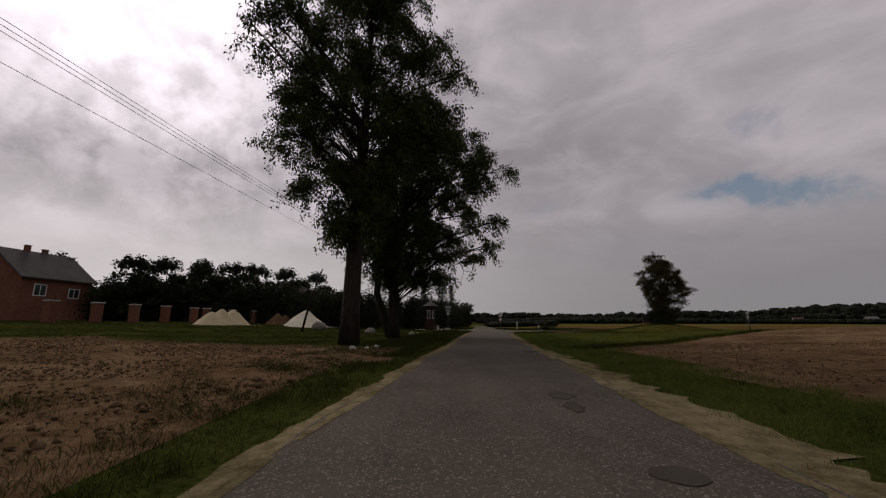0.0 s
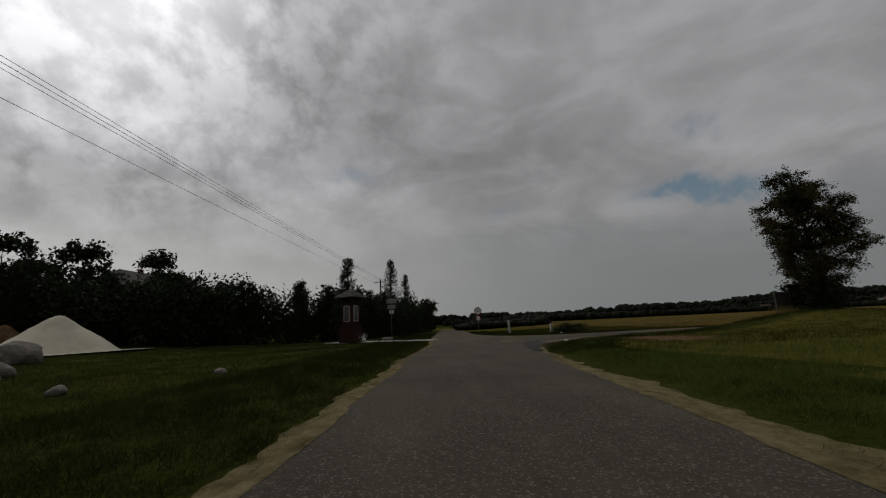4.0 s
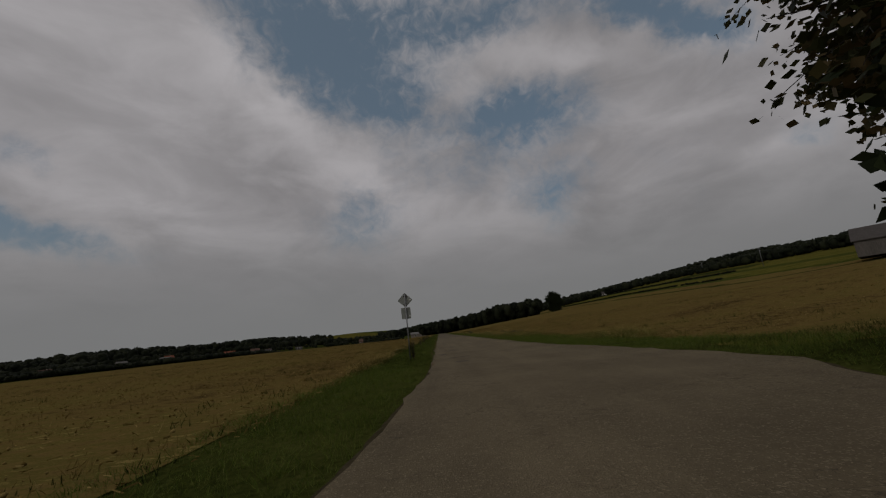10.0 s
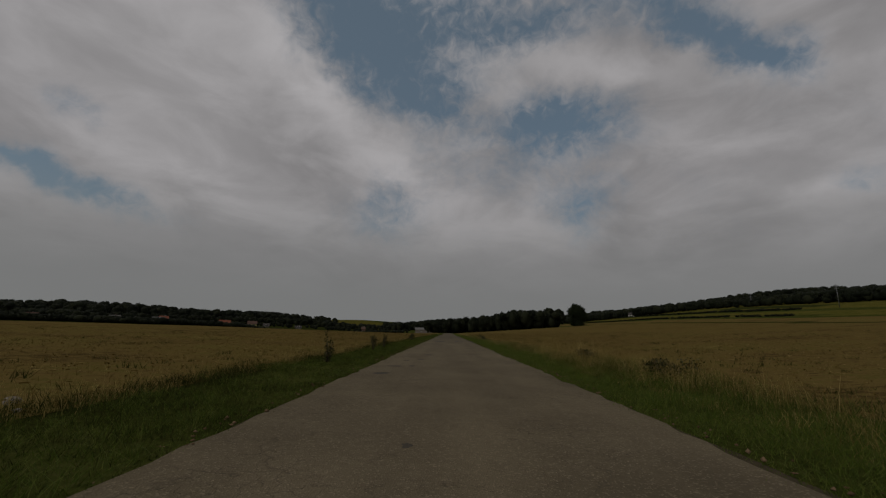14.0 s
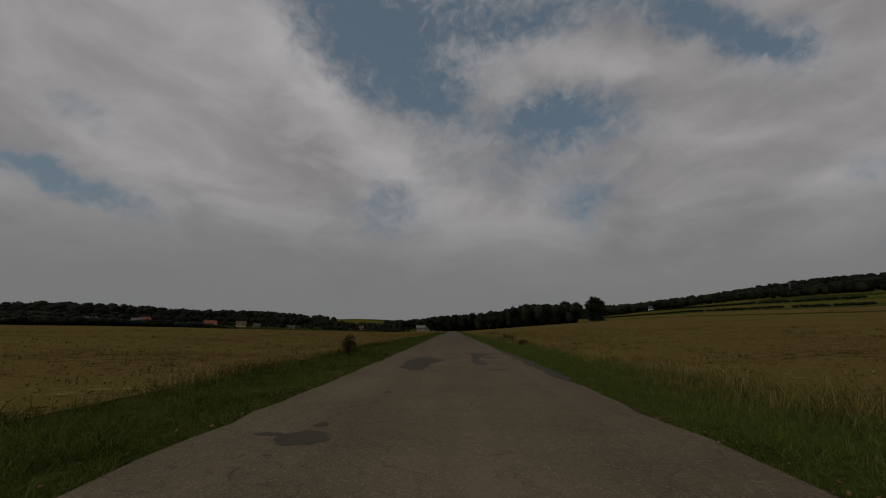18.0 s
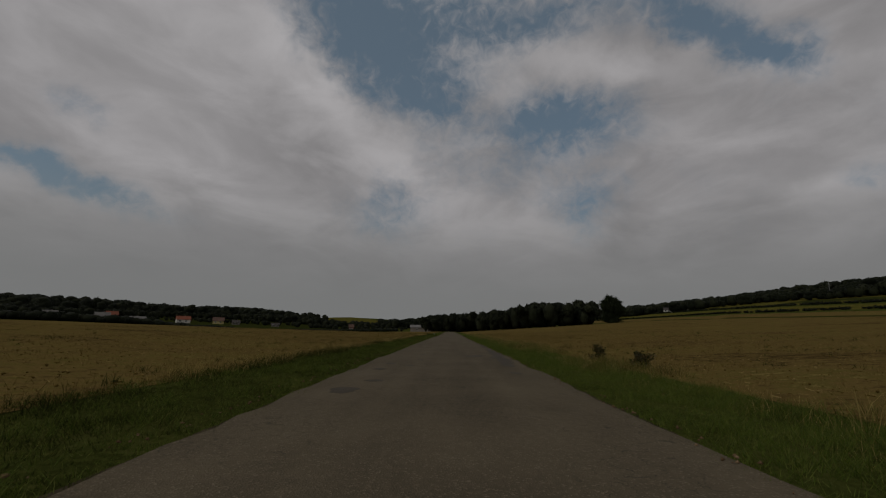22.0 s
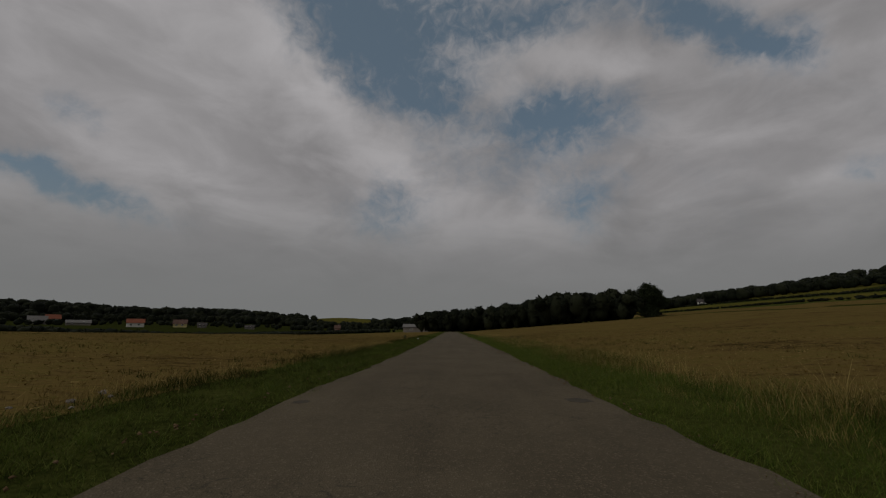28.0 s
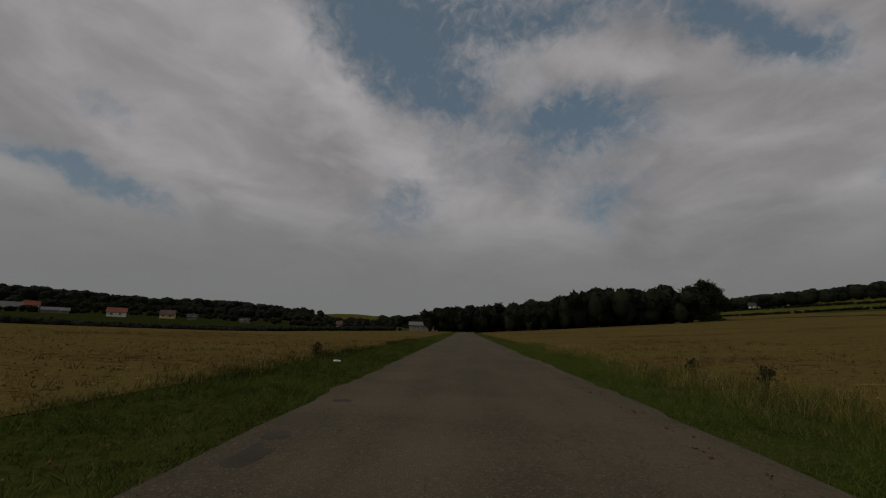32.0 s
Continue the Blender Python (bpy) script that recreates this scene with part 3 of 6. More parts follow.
def polygon_sheet(name, outline, z, mat, thick=0.03):
    """A flat slab with this outline."""
    bm = bmesh.new()
    vs = [bm.verts.new((x, y, z)) for x, y in outline]
    f = bm.faces.new(vs)
    f.normal_update()
    if f.normal.z < 0:
        f.normal_flip()
    ext = bmesh.ops.extrude_face_region(bm, geom=[f])
    low = [e for e in ext["geom"] if isinstance(e, bmesh.types.BMVert)]
    bmesh.ops.translate(bm, vec=(0, 0, -thick), verts=low)
    for q in bm.faces:
        q.normal_update()
    bmesh.ops.recalc_face_normals(bm, faces=list(bm.faces))
    bmesh.ops.triangulate(bm, faces=list(bm.faces))
    me = bpy.data.meshes.new(name)
    bm.to_mesh(me)
    bm.free()
    me.materials.append(mat)
    return me


R1_LEFT = [(40, -8.0), (20, -4.9), (-3, -1.45), (-12.6, -0.05), (-20, 1.25), (-28.7, 2.5), (-35.5, 3.5), (-43, 4.65), (-52.8, 6.4), (-58, 7.4), (-66.4, 8.3), (-80, 10.0),
           (-100, 12.6), (-140, 18.2), (-300, 41.0)]
R1_RIGHT = [(-300, 46.6), (-140, 23.6), (-100, 17.6), (-82, 15.0), (-74, 14.7), (-70.5, 15.0), (-67.6, 16.2), (-65.6, 18.6), (-64.9, 21), (-65.3, 24)]
R2_LEFT = [(-65.3, 24), (-65.8, 27.5), (-65.5, 32), (-64.8, 37), (-64.3, 43), (-64.0, 50), (-63.9, 70), (-63.7, 112), (-63.6, 160), (-63.4, 188), (-63.15, 205), (-63.1, 222), (-63.1, 300), (-63.2, 345), (-61.5, 390), (-54.5, 430)]
R2_RIGHT = [(-49.5, 428), (-56.0, 388), (-57.8, 345), (-58.0, 300), (-58.0, 222), (-58.2, 205), (-58.42, 188), (-58.4, 160), (-58.45, 120), (-58.6, 70), (-58.5, 56), (-58.0, 49), (-57.7, 44.5), (-57.7, 41.6), (-58.6, 39.3), (-60.3, 36.2),
            (-61.0, 31.5), (-60.9, 29), (-60.8, 26.5), (-60.3, 23.8)]
CORNER = [(-60.3, 23.8), (-60.0, 22.5), (-58.6, 19.6), (-57.2, 17.4), (-55.4, 15.0), (-53.4, 12.9), (-50.8, 11.4), (-47, 10.3), (-34, 7.7), (-25, 6.2), (-12.5, 4.25), (-4, 2.98), (20, -0.55), (40, -3.55)]
rl = lambda pts, seed, am=0.06: [tuple(q) for q in ragged(smooth_line(pts), am, seed)]
outline_1 = rl(R1_LEFT, 1) + rl(R1_RIGHT, 2) + [(-65.5, 25.6), (-61.0, 25.6)] + rl(CORNER, 3)
road_1 = tagged(new("road_first", polygon_sheet("road_first", outline_1, 0.049, M_ASPHALT)), "worn grey asphalt lane and crossing with crumbling edges", "road", kind="structure")
outline_2 = rl(R1_RIGHT[5:-1] + R2_LEFT, 4, 0.07) + rl(R2_RIGHT + CORNER[1:7], 5, 0.10) + rl([(-54.4, 13.4), (-55.6, 13.2), (-57.2, 13.9), (-59.3, 14.1), (-61.2, 12.9), (-64.2, 13.6), (-67.0, 14.4)], 6, 0.05)
road_2 = tagged(new("road_second", polygon_sheet("road_second", outline_2, 0.052, M_ASPHALT_2)), "narrow brownish-grey asphalt lane between fields", "road", kind="structure")


def verge(name, pts, widths, seed, lift=0.03, mat=M_SAND, label="pale sandy strip along the asphalt edge"):
    """A strip of uneven width that starts under the asphalt's edge and runs outwards to the right of the line."""
    rng = np.random.default_rng(seed)
    line = smooth_line(pts, 0.16)
    d = np.gradient(line, axis=0)
    nrm = np.stack([d[:, 1], -d[:, 0]], 1) / np.linalg.norm(d, axis=1)[:, None]
    at_x = np.interp(line[:, 0], [q[0] for q in widths], [q[1] for q in widths])
    blur = lambda k: np.convolve(rng.normal(size=len(line) + 120), np.ones(k) / math.sqrt(k), "same")[60:-60]
    w = at_x * (0.9 + 0.16 * blur(41) + 0.15 * blur(9) + 0.10 * blur(2))
    w = np.clip(w, 0.03, None)
    a, b = line - nrm * 0.35, line + nrm * w[:, None]
    v = np.concatenate([np.column_stack([a, np.full(len(a), lift + 0.006)]), np.column_stack([b, land(b[:, 0], b[:, 1]) + 0.014])])
    k = len(line)
    f = np.array([(i, k + i, k + i + 1, i + 1) for i in range(k - 1)])
    return tagged(new(name, mesh(name, v, f, mat)), label, "verge", kind="structure")


verge("sand_verge_left", R1_LEFT[:12][::-1], [(-80, 0.25), (-50, 0.35), (-40, 0.3), (-26, 0.3), (-18, 0.38), (-12, 0.28), (40, 0.3)], 11)
verge("dirt_verge_corner", CORNER[:6][::-1], [(-60, 0.3), (-55, 0.35), (-47, 0.4)], 13, mat=M_DIRT, label="trodden dirt along the corner of the crossing")
verge("sand_verge_right", CORNER[5:][::-1], [(-54, 0.3), (-47, 0.45), (-30, 0.45), (-18, 0.55), (-10, 0.78), (40, 0.9)], 12)
verge("sand_verge_crossing", R1_RIGHT[2:][::-1], [(-100, 0.25), (-60, 0.25)], 14)
verge("sand_verge_field_left", R2_LEFT[::-1], [(-66, 0.22), (-64.2, 0.05), (-60, 0.05)], 15, mat=M_DIRT, label="crumbling dirt strip along the asphalt edge")
verge("sand_verge_field_right", R2_RIGHT[::-1], [(-61, 0.3), (-58.6, 0.10), (-58, 0.10)], 16, mat=M_DIRT, label="crumbling dirt strip along the asphalt edge")


def blob(cx, cy, lx, ly, rz, seed, n=28, rough=0.22):
    """An uneven outline round a middle."""
    rng = np.random.default_rng(seed)
    r = 1 + rough * np.convolve(np.tile(rng.normal(size=n), 3), np.ones(3) / 1.7, "same")[n:2 * n]
    a = np.arange(n) / n * 2 * math.pi
    x, y = np.cos(a) * lx * r, np.sin(a) * ly * r
    c, s = math.cos(radians(rz)), math.sin(radians(rz))
    return [(cx + c * p - s * q, cy + s * p + c * q) for p, q in zip(x, y)]


def patch(outline, z, mat=M_TAR, label="dark repair patch in the asphalt"):
    return tagged(new("road_patch", polygon_sheet("road_patch", outline, z, mat, 0.008)), label, "road patch", group="patches in the road", kind="structure")


# the dark band of newer asphalt that sweeps round the bend, and sand lying on the crossing
band_out = smooth_line([(-48.5, 10.4), (-52.5, 11.4), (-55.4, 12.4), (-56.9, 13.2), (-57.8, 14.3), (-59.0, 15.8), (-60.4, 17.6), (-61.4, 19.4), (-62.2, 21.3), (-61.7, 22.2), (-61.5, 23.2)], 0.12)
band_in = smooth_line([(-60.9, 23.4), (-60.6, 22.2), (-60.6, 20.9), (-60.2, 19.3), (-59.2, 17.6), (-58.1, 16.0), (-57.0, 14.5), (-56.2, 13.5), (-55.4, 13.1), (-54.8, 13.4), (-53.6, 12.9), (-51, 11.6), (-48.5, 10.8)], 0.12)
patch([tuple(q) for q in ragged(band_out, 0.028, 21)] + [tuple(q) for q in ragged(band_in, 0.028, 22)], 0.0575, M_BAND, "dark band of newer asphalt sweeping round the bend")
loop = lambda pts, seed: [tuple(q) for q in ragged(smooth_line(pts + pts[:1], 0.12)[:-1], 0.04, seed)]
patch(loop([(-57.1, 11.5), (-58.9, 11.9), (-59.7, 12.6), (-59.2, 13.6), (-58.4, 12.9), (-57.6, 12.1)], 23), 0.0595, M_SAND, "loose pale sand spilled on the crossing")
patch(loop([(-57.0, 12.9), (-58.3, 13.5), (-59.4, 14.0), (-61.2, 12.6), (-64.4, 13.8), (-66.0, 15.9), (-65.2, 18.6), (-63.8, 20.4), (-62.5, 21.0), (-61.4, 19.8), (-60.2, 17.6), (-58.8, 15.7), (-57.6, 14.3)], 24), 0.0553, M_CHIPPINGS,
      "coarse pale chippings worn out of the crossing's asphalt")
patch(loop([(-61.25, 29.3), (-61.35, 27.0), (-61.5, 25.4), (-61.6, 24.0), (-61.2, 23.7), (-60.6, 23.6), (-60.1, 23.2), (-59.6, 23.6), (-60.2, 24.8), (-60.5, 26.4), (-60.8, 28.0)], 26), 0.0600, M_SILT, "pale sandy dirt washed over the corner of the crossing")
patch(loop([(-59.9, 22.6), (-59.3, 21.2), (-58.3, 19.6), (-57.4, 18.2), (-56.6, 17.4), (-56.0, 16.6), (-57.2, 16.3), (-58.3, 17.6), (-59.2, 19.4), (-60.0, 21.4)], 27), 0.0592, M_SILT, "brown dirt spread along the inside of the bend")
patch(loop([(-62.6, 20.9), (-63.9, 20.4), (-64.7, 21.6), (-65.0, 23.6), (-64.9, 26.0), (-64.3, 28.4), (-63.2, 27.0), (-62.3, 24.8), (-61.9, 22.4)], 28), 0.0549, M_CHIPPINGS, "coarse pale chippings worn out of the lane's mouth")
lane = [tuple(q) for q in smooth_line([(-57.6, 7.3)] + R1_LEFT[10:], 1.0)] + [tuple(q) for q in smooth_line(R1_RIGHT[:6], 1.0)] + [tuple(q) for q in ragged(smooth_line([(-67.2, 14.6), (-65.0, 12.9), (-62.2, 11.6), (-60.4, 9.8), (-58.6, 7.8)], 0.3), 0.05, 25)]
tagged(new("road_lane_west", polygon_sheet("road_lane_west", lane, 0.0538, M_ASPHALT_3, 0.01)), "paler smooth asphalt of the western lane", "road", kind="structure")
patch(blob(-3.08, 1.88, 0.2, 0.2, -8, 31, 28, 0.08), 0.0575)
patch(blob(-5.55, 2.05, 0.28, 0.14, -8, 32), 0.0575)
patch(blob(-6.4, 2.15, 0.35, 0.2, -8, 33), 0.0575)
PATCHES = [(-62.9, 49.6, 0.28, 0.22), (-63.1, 52.0, 0.2, 0.2), (-62.6, 52.2, 0.2, 0.16), (-63.5, 55.2, 0.18, 0.42), (-62.8, 58.8, 0.22, 0.25), (-62.9, 62.95, 0.22, 0.16), (-62.75, 63.7, 0.16, 0.12), (-62.75, 65.2, 0.16, 0.12),
           (-61.86, 70.7, 0.05, 0.08), (-63.17, 77.3, 0.2, 0.25), (-62.58, 79.7, 0.10, 0.2), (-63.1, 79.5, 0.26, 0.16), (-62.97, 82.1, 0.1, 0.18), (-62.47, 82.75, 0.11, 0.2), (-62.33, 86.1, 0.2, 0.3),
           (-62.72, 103.6, 0.27, 0.3), (-63.1, 103.7, 0.16, 0.08), (-62.7, 104.15, 0.08, 0.12), (-62.32, 106.65, 0.06, 0.14), (-59.9, 111.0, 0.3, 0.2), (-61.64, 110.35, 0.12, 0.14), (-59.6, 115.9, 0.35, 0.5),
           (-62.94, 143.7, 0.2, 0.2), (-62.9, 139.8, 0.25, 0.35), (-62.6, 141.2, 0.2, 0.2), (-62.05, 147.4, 0.13, 0.26), (-62.17, 150.6, 0.12, 0.25), (-62.9, 145.6, 0.16, 0.3), (-62.2, 145.0, 0.12, 0.2), (-59.2, 143.6, 0.2, 0.2),
           (-59.98, 150.3, 0.34, 0.55), (-59.72, 150.9, 0.28, 0.4), (-60.3, 152.9, 0.13, 0.1), (-59.86, 152.55, 0.13, 0.12), (-59.06, 145.9, 0.22, 0.3), (-62.16, 160.7, 0.19, 0.2), (-61.98, 161.65, 0.09, 0.3),
           (-61.9, 162.2, 0.14, 0.16), (-62.05, 163.5, 0.09, 0.1), (-62.94, 160.45, 0.12, 0.08), (-62.12, 166.1, 0.12, 0.4), (-58.83, 173.8, 0.2, 1.2)]
PATCHES_2 = [(-58.85, 189.2, 0.2, 0.2), (-63.2, 188.8, 0.12, 0.14), (-61.86, 202.5, 0.13, 0.16), (-62.66, 202.8, 0.11, 0.12), (-61.84, 203.4, 0.08, 0.12), (-59.56, 206.2, 0.10, 0.1), (-62.68, 219.5, 0.14, 0.3), (-62.74, 220.1, 0.14, 0.16),
             (-62.7, 222.1, 0.14, 0.12), (-61.95, 240.6, 0.2, 1.0), (-62.5, 238, 0.2, 0.4)]
for i, (x, y, lx, ly) in enumerate(PATCHES + PATCHES_2):
    patch(blob(x, y, lx, ly, 0, 100 + i, 34, 0.11), 0.0542 + 0.0003 * (i % 4))
patch(loop([(-62.72, 111.2), (-62.25, 110.5), (-61.98, 110.7), (-61.95, 111.5), (-61.85, 112.6), (-61.4, 114.3), (-61.7, 114.9), (-62.07, 115.9), (-62.55, 115.3), (-62.7, 113.4)], 171), 0.0562)
patch(loop([(-60.4, 119.2), (-59.8, 119.0), (-59.3, 118.1), (-59.8, 116.8), (-60.15, 115.5), (-60.0, 114.0), (-60.0, 112.8), (-60.4, 112.7), (-60.4, 114.8), (-60.3, 117.2)], 172), 0.0562)
rng = np.random.default_rng(5)
for i in range(9):                      # the long dark seam along the right-hand edge
    y = 109.6 + i * 1.25 + rng.uniform(-0.3, 0.3)
    patch(blob(-58.47 + 0.05 * rng.normal(), y, 0.2, 0.95, 0, 140 + i, 36, 0.16), 0.0558 + 0.0006 * (i % 2))
for i, (x, y, lx, ly) in enumerate([(-59.02, 146.2, 0.24, 0.6), (-58.95, 147.4, 0.25, 0.8), (-58.85, 148.8, 0.3, 0.9), (-59.0, 149.9, 0.28, 0.5), (-58.8, 150.6, 0.24, 0.9), (-58.75, 151.6, 0.24, 1.0), (-58.72, 153.2, 0.24, 1.0), (-58.7, 154.9, 0.2, 1.0),
                                    (-58.68, 156.6, 0.16, 1.2), (-58.62, 160.7, 0.26, 0.7), (-58.6, 162.6, 0.16, 1.1)]):
    patch(blob(x, y, lx, ly, 0, 160 + i, 36, 0.14), 0.0558 + 0.0006 * (i % 2))
for i, (x, y) in enumerate([(-16.3, 4.4), (-22.0, 5.0)]):
    patch(blob(x, y, 0.5, 0.3, -8, 180 + i), 0.0575)


# ---- trees ----
def grow_tree(name, height, crown, trunk_r, seed, n_clumps, n_leaves, leaf, mat, trunk_h=0.3, lean=(0, 0), clump_r=1.2, droop=0.3, forks=9, label="", category="tree", at=(0, 0, 0), flat=0.75,
              aspect=0.55, spread=1.0, rz=0.0, skew=(0.0, 0.0), stems=(), taper=0.7, neck=0.3):
    """crown: (bottom, widest, reach) as parts of the height and metres; limbs run to clumps of leaves with gaps between them."""
    rng = np.random.default_rng(seed)
    t = thing(name, label, category, at=at, rz=rz)
    bottom, widest, reach = crown
    top = np.array([lean[0], lean[1], height])
    axis_at = lambda f: np.array([lean[0] * f * f + 0.25 * math.sin(5 * f + seed), lean[1] * f * f + 0.25 * math.cos(4 * f + seed), height * f])
    centres = []
    while len(centres) < n_clumps:
        f = rng.uniform(bottom, 1.0)
        w = neck + (1 - neck) * ((f - bottom) / (widest - bottom)) ** taper if f < widest else math.sqrt(max(0.03, 1 - ((f - widest) / (1.03 - widest)) ** 2))
        a = rng.uniform(0, 2 * math.pi)
        lobes = 0.72 + 0.28 * math.sin(3 * a + seed) * math.sin(7 * f + seed)
        r = reach * w * lobes * (1 + skew[1] * math.cos(a - radians(skew[0]))) * math.sqrt(rng.uniform(0.03, 1.0))
        c = axis_at(f) + np.array([math.cos(a) * r, math.sin(a) * r, rng.normal() * 0.2])
        if all(np.linalg.norm((c - q) / np.array([1, 1, 0.8])) > clump_r * 0.72 * spread for q in centres):
            centres.append(c)
        else:
            reach *= 1.0005
    specs = []
    path = [axis_at(f) for f in np.linspace(0, 0.86, 12)]
    radii = [trunk_r * (1.16 if i == 0 else 1) * (1 - 0.93 * (i / 11) ** 1.15) + 0.015 for i in range(12)]
    trunk_me = tubes("trunk", [(path, radii, 12)], M_BARK)
    part("trunk", trunk_me, t, "dark furrowed trunk")
    for pts, r0 in stems:
        part("stem", tubes("stem", [([Vector(p) for p in pts], [r0 * (1 - 0.8 * i / (len(pts) - 1)) for i in range(len(pts))], 10)], M_BARK), t, "dark forked stem")
    order = sorted(range(n_clumps), key=lambda i: -np.linalg.norm(centres[i][:2]))
    for k, i in enumerate(order):
        c = centres[i]
        f0 = max(trunk_h, min(0.82, c[2] / height - 0.10 - 0.25 * np.linalg.norm(c[:2] - axis_at(c[2] / height)[:2]) / height))
        a = axis_at(f0)
        mid = a * 0.5 + c * 0.5 + np.array([0, 0, 0.10 * np.linalg.norm(c - a)])
        r0 = trunk_r * (0.34 if k < forks else 0.13) * (1 - f0 * 0.5)
        limb = ([a, a * 0.7 + mid * 0.3, mid, mid * 0.45 + c * 0.55, c], [r0, r0 * 0.85, r0 * 0.6, r0 * 0.36, 0.012], 6)
        if k < forks:
            part("limb", tubes("limb", [limb], M_BARK), t)
        else:
            specs.append(limb)
        for _ in range(2):
            e = c + rng.normal(size=3) * clump_r * 0.6
            specs.append(([mid * 0.4 + c * 0.6, c * 0.5 + e * 0.5 + np.array([0, 0, 0.1]), e], [r0 * 0.3 + 0.006, r0 * 0.16 + 0.005, 0.005], 4))
    per, n_twigs = n_leaves // n_clumps, 12
    pts = []
    for c in centres:                   # leaves sit in sprays along drooping twigs
        for _ in range(n_twigs):
            u = rng.normal(size=3) * np.array([1, 1, 0.75])
            u /= np.linalg.norm(u)
            size = clump_r * rng.uniform(0.75, 1.35)
            bend = lambda w: c + u * size * w * np.array([1, 1, flat + 0.1]) - np.array([0, 0, 0.30 * droop * size]) * w * w
            specs.append(([bend(0.0), bend(0.5), bend(0.95)], [0.014, 0.009, 0.004], 3))
            w = rng.uniform(0.12, 1.0, per // n_twigs) ** 0.8
            row = np.array([bend(q) for q in w])
            pts.append(row + rng.normal(size=(len(w), 3)) * clump_r * 0.13)
    tagged(part("branchwork", tubes("branchwork", specs, M_BARK), t, "dark spreading branches"), kind="stuff")
    pts = np.concatenate(pts)
    crown_me = leaves("crown", pts, leaf * rng.uniform(0.6, 1.3, len(pts)), mat, rng, droop, aspect)
    part("crown", crown_me, t)
    return t


robinia_1 = grow_tree("robinia_tree", 25.0, (0.25, 0.49, 8.0), 0.50, 3, 165, 140000, 0.20, M_LEAF_R, 0.16, (-0.4, 0.0), 1.25, 1.4, 14,
                      "tall old robinia with rough dark trunk and feathery leaves", at=(-22.0, -3.7, 0), aspect=0.45, taper=1.9, neck=0.22, spread=1.05, skew=(250, 0.2))
robinia_2 = grow_tree("robinia_tree", 18.5, (0.24, 0.52, 9.0), 0.46, 8, 178, 145000, 0.21, M_LEAF_R, 0.14, (0.3, 2.6), 1.15, 1.5, 14,
                      "broad old robinia forking low, limbs over the road", at=(-32.7, -2.3, 0), aspect=0.42, skew=(80, 0.45), spread=1.12, neck=0.36, taper=0.95,
                      stems=[([(0, -0.2, 0), (-0.1, -0.75, 1.2), (-0.1, -1.5, 3.6), (-0.2, -1.3, 6.0), (-0.3, -0.4, 9.0), (-0.3, 0.6, 12.5)], 0.40),
                             ([(0.0, 0.2, 4.2), (0.1, 2.0, 6.6), (0.2, 4.2, 7.8), (0.2, 6.6, 8.8)], 0.2)])
twig = [(0.4, 4.7, 6.6), (0.5, 5.3, 6.0), (0.55, 5.6, 5.4), (0.5, 5.5, 5.0), (0.55, 5.35, 4.6), (0.5, 5.4, 4.2)]
part("hanging_twig", tubes("hanging_twig", [(twig, [0.03, 0.022, 0.018, 0.014, 0.012, 0.008], 5), ([twig[2], (0.6, 6.1, 5.3), (0.6, 6.5, 5.1)], [0.014, 0.01, 0.006], 4)], M_BARK), robinia_2, "bare hanging twig")
chestnut = grow_tree("chestnut_tree", 10.6, (0.18, 0.52, 3.3), 0.26, 5, 100, 66000, 0.118, M_LEAF_C, 0.12, (0, 0), 0.82, 0.5, 10,
                     "round chestnut with browning leaves beside the notice board", at=(-58.8, 36.2, float(land(-58.8, 36.2)) - 0.15), aspect=0.75, skew=(-25, 0.15))
chestnut.scale = (0.88, 1.36, 1.0)
r_ = np.random.default_rng(55)
q = r_.normal(size=(14000, 3))
q = np.clip(q, -1.7, 1.7) * np.array([0.72, 0.72, 0.74]) + np.array([-0.1, -0.2, 1.15])
q[:, 2] = np.abs(q[:, 2])
part("basal_growth", leaves("basal_growth", q, r_.uniform(0.1, 0.22, len(q)), M_LEAF_D, r_, 0.2, 0.7), chestnut, "dense dark suckers round the foot")


# ---- woods and hedges ----
def conifer(name, height, reach, seed, label, at=(0, 0, 0), n=2600, mat=M_NEEDLE, category="tree"):
    rng = np.random.default_rng(seed)
    t = thing(name, label, category, group="trees behind the shrine", at=at)
    part("trunk", tubes("trunk", [([(0, 0, 0), (0.05, 0, height * 0.5), (0, 0.03, height)], [height * 0.018 + 0.04, height * 0.012 + 0.02, 0.015], 7)], M_BARK), t)
    specs, pts = [], []
    tiers = int(height * 2.1)
    for k in range(tiers):
        f = 0.06 + 0.92 * k / tiers
        for b in range(5):
            a = rng.uniform(0, 2 * math.pi)
            r = reach * (1 - f) ** 0.75 * rng.uniform(0.65, 1.15) + 0.15
            z = height * f
            e = np.array([math.cos(a) * r, math.sin(a) * r, z + 0.25 * r * rng.uniform(-0.2, 1.0)])
            specs.append(([(0, 0, z), tuple(e * 0.5 + np.array([0, 0, z * 0.5 - 0.05])), tuple(e)], [0.02, 0.014, 0.005], 4))
            m = max(8, int(n / tiers / 5))
            s = rng.uniform(0.15, 1.05, m)[:, None]
            pts.append(np.array([0, 0, z]) * (1 - s) + e * s + rng.normal(size=(m, 3)) * 0.16)
    tagged(part("branchwork", tubes("branchwork", specs, M_BARK), t), kind="stuff")
    pts = np.concatenate(pts)
    part("crown", leaves("crown", pts, rng.uniform(0.16, 0.34, len(pts)), mat, rng, -0.3, 0.35), t)
    return t


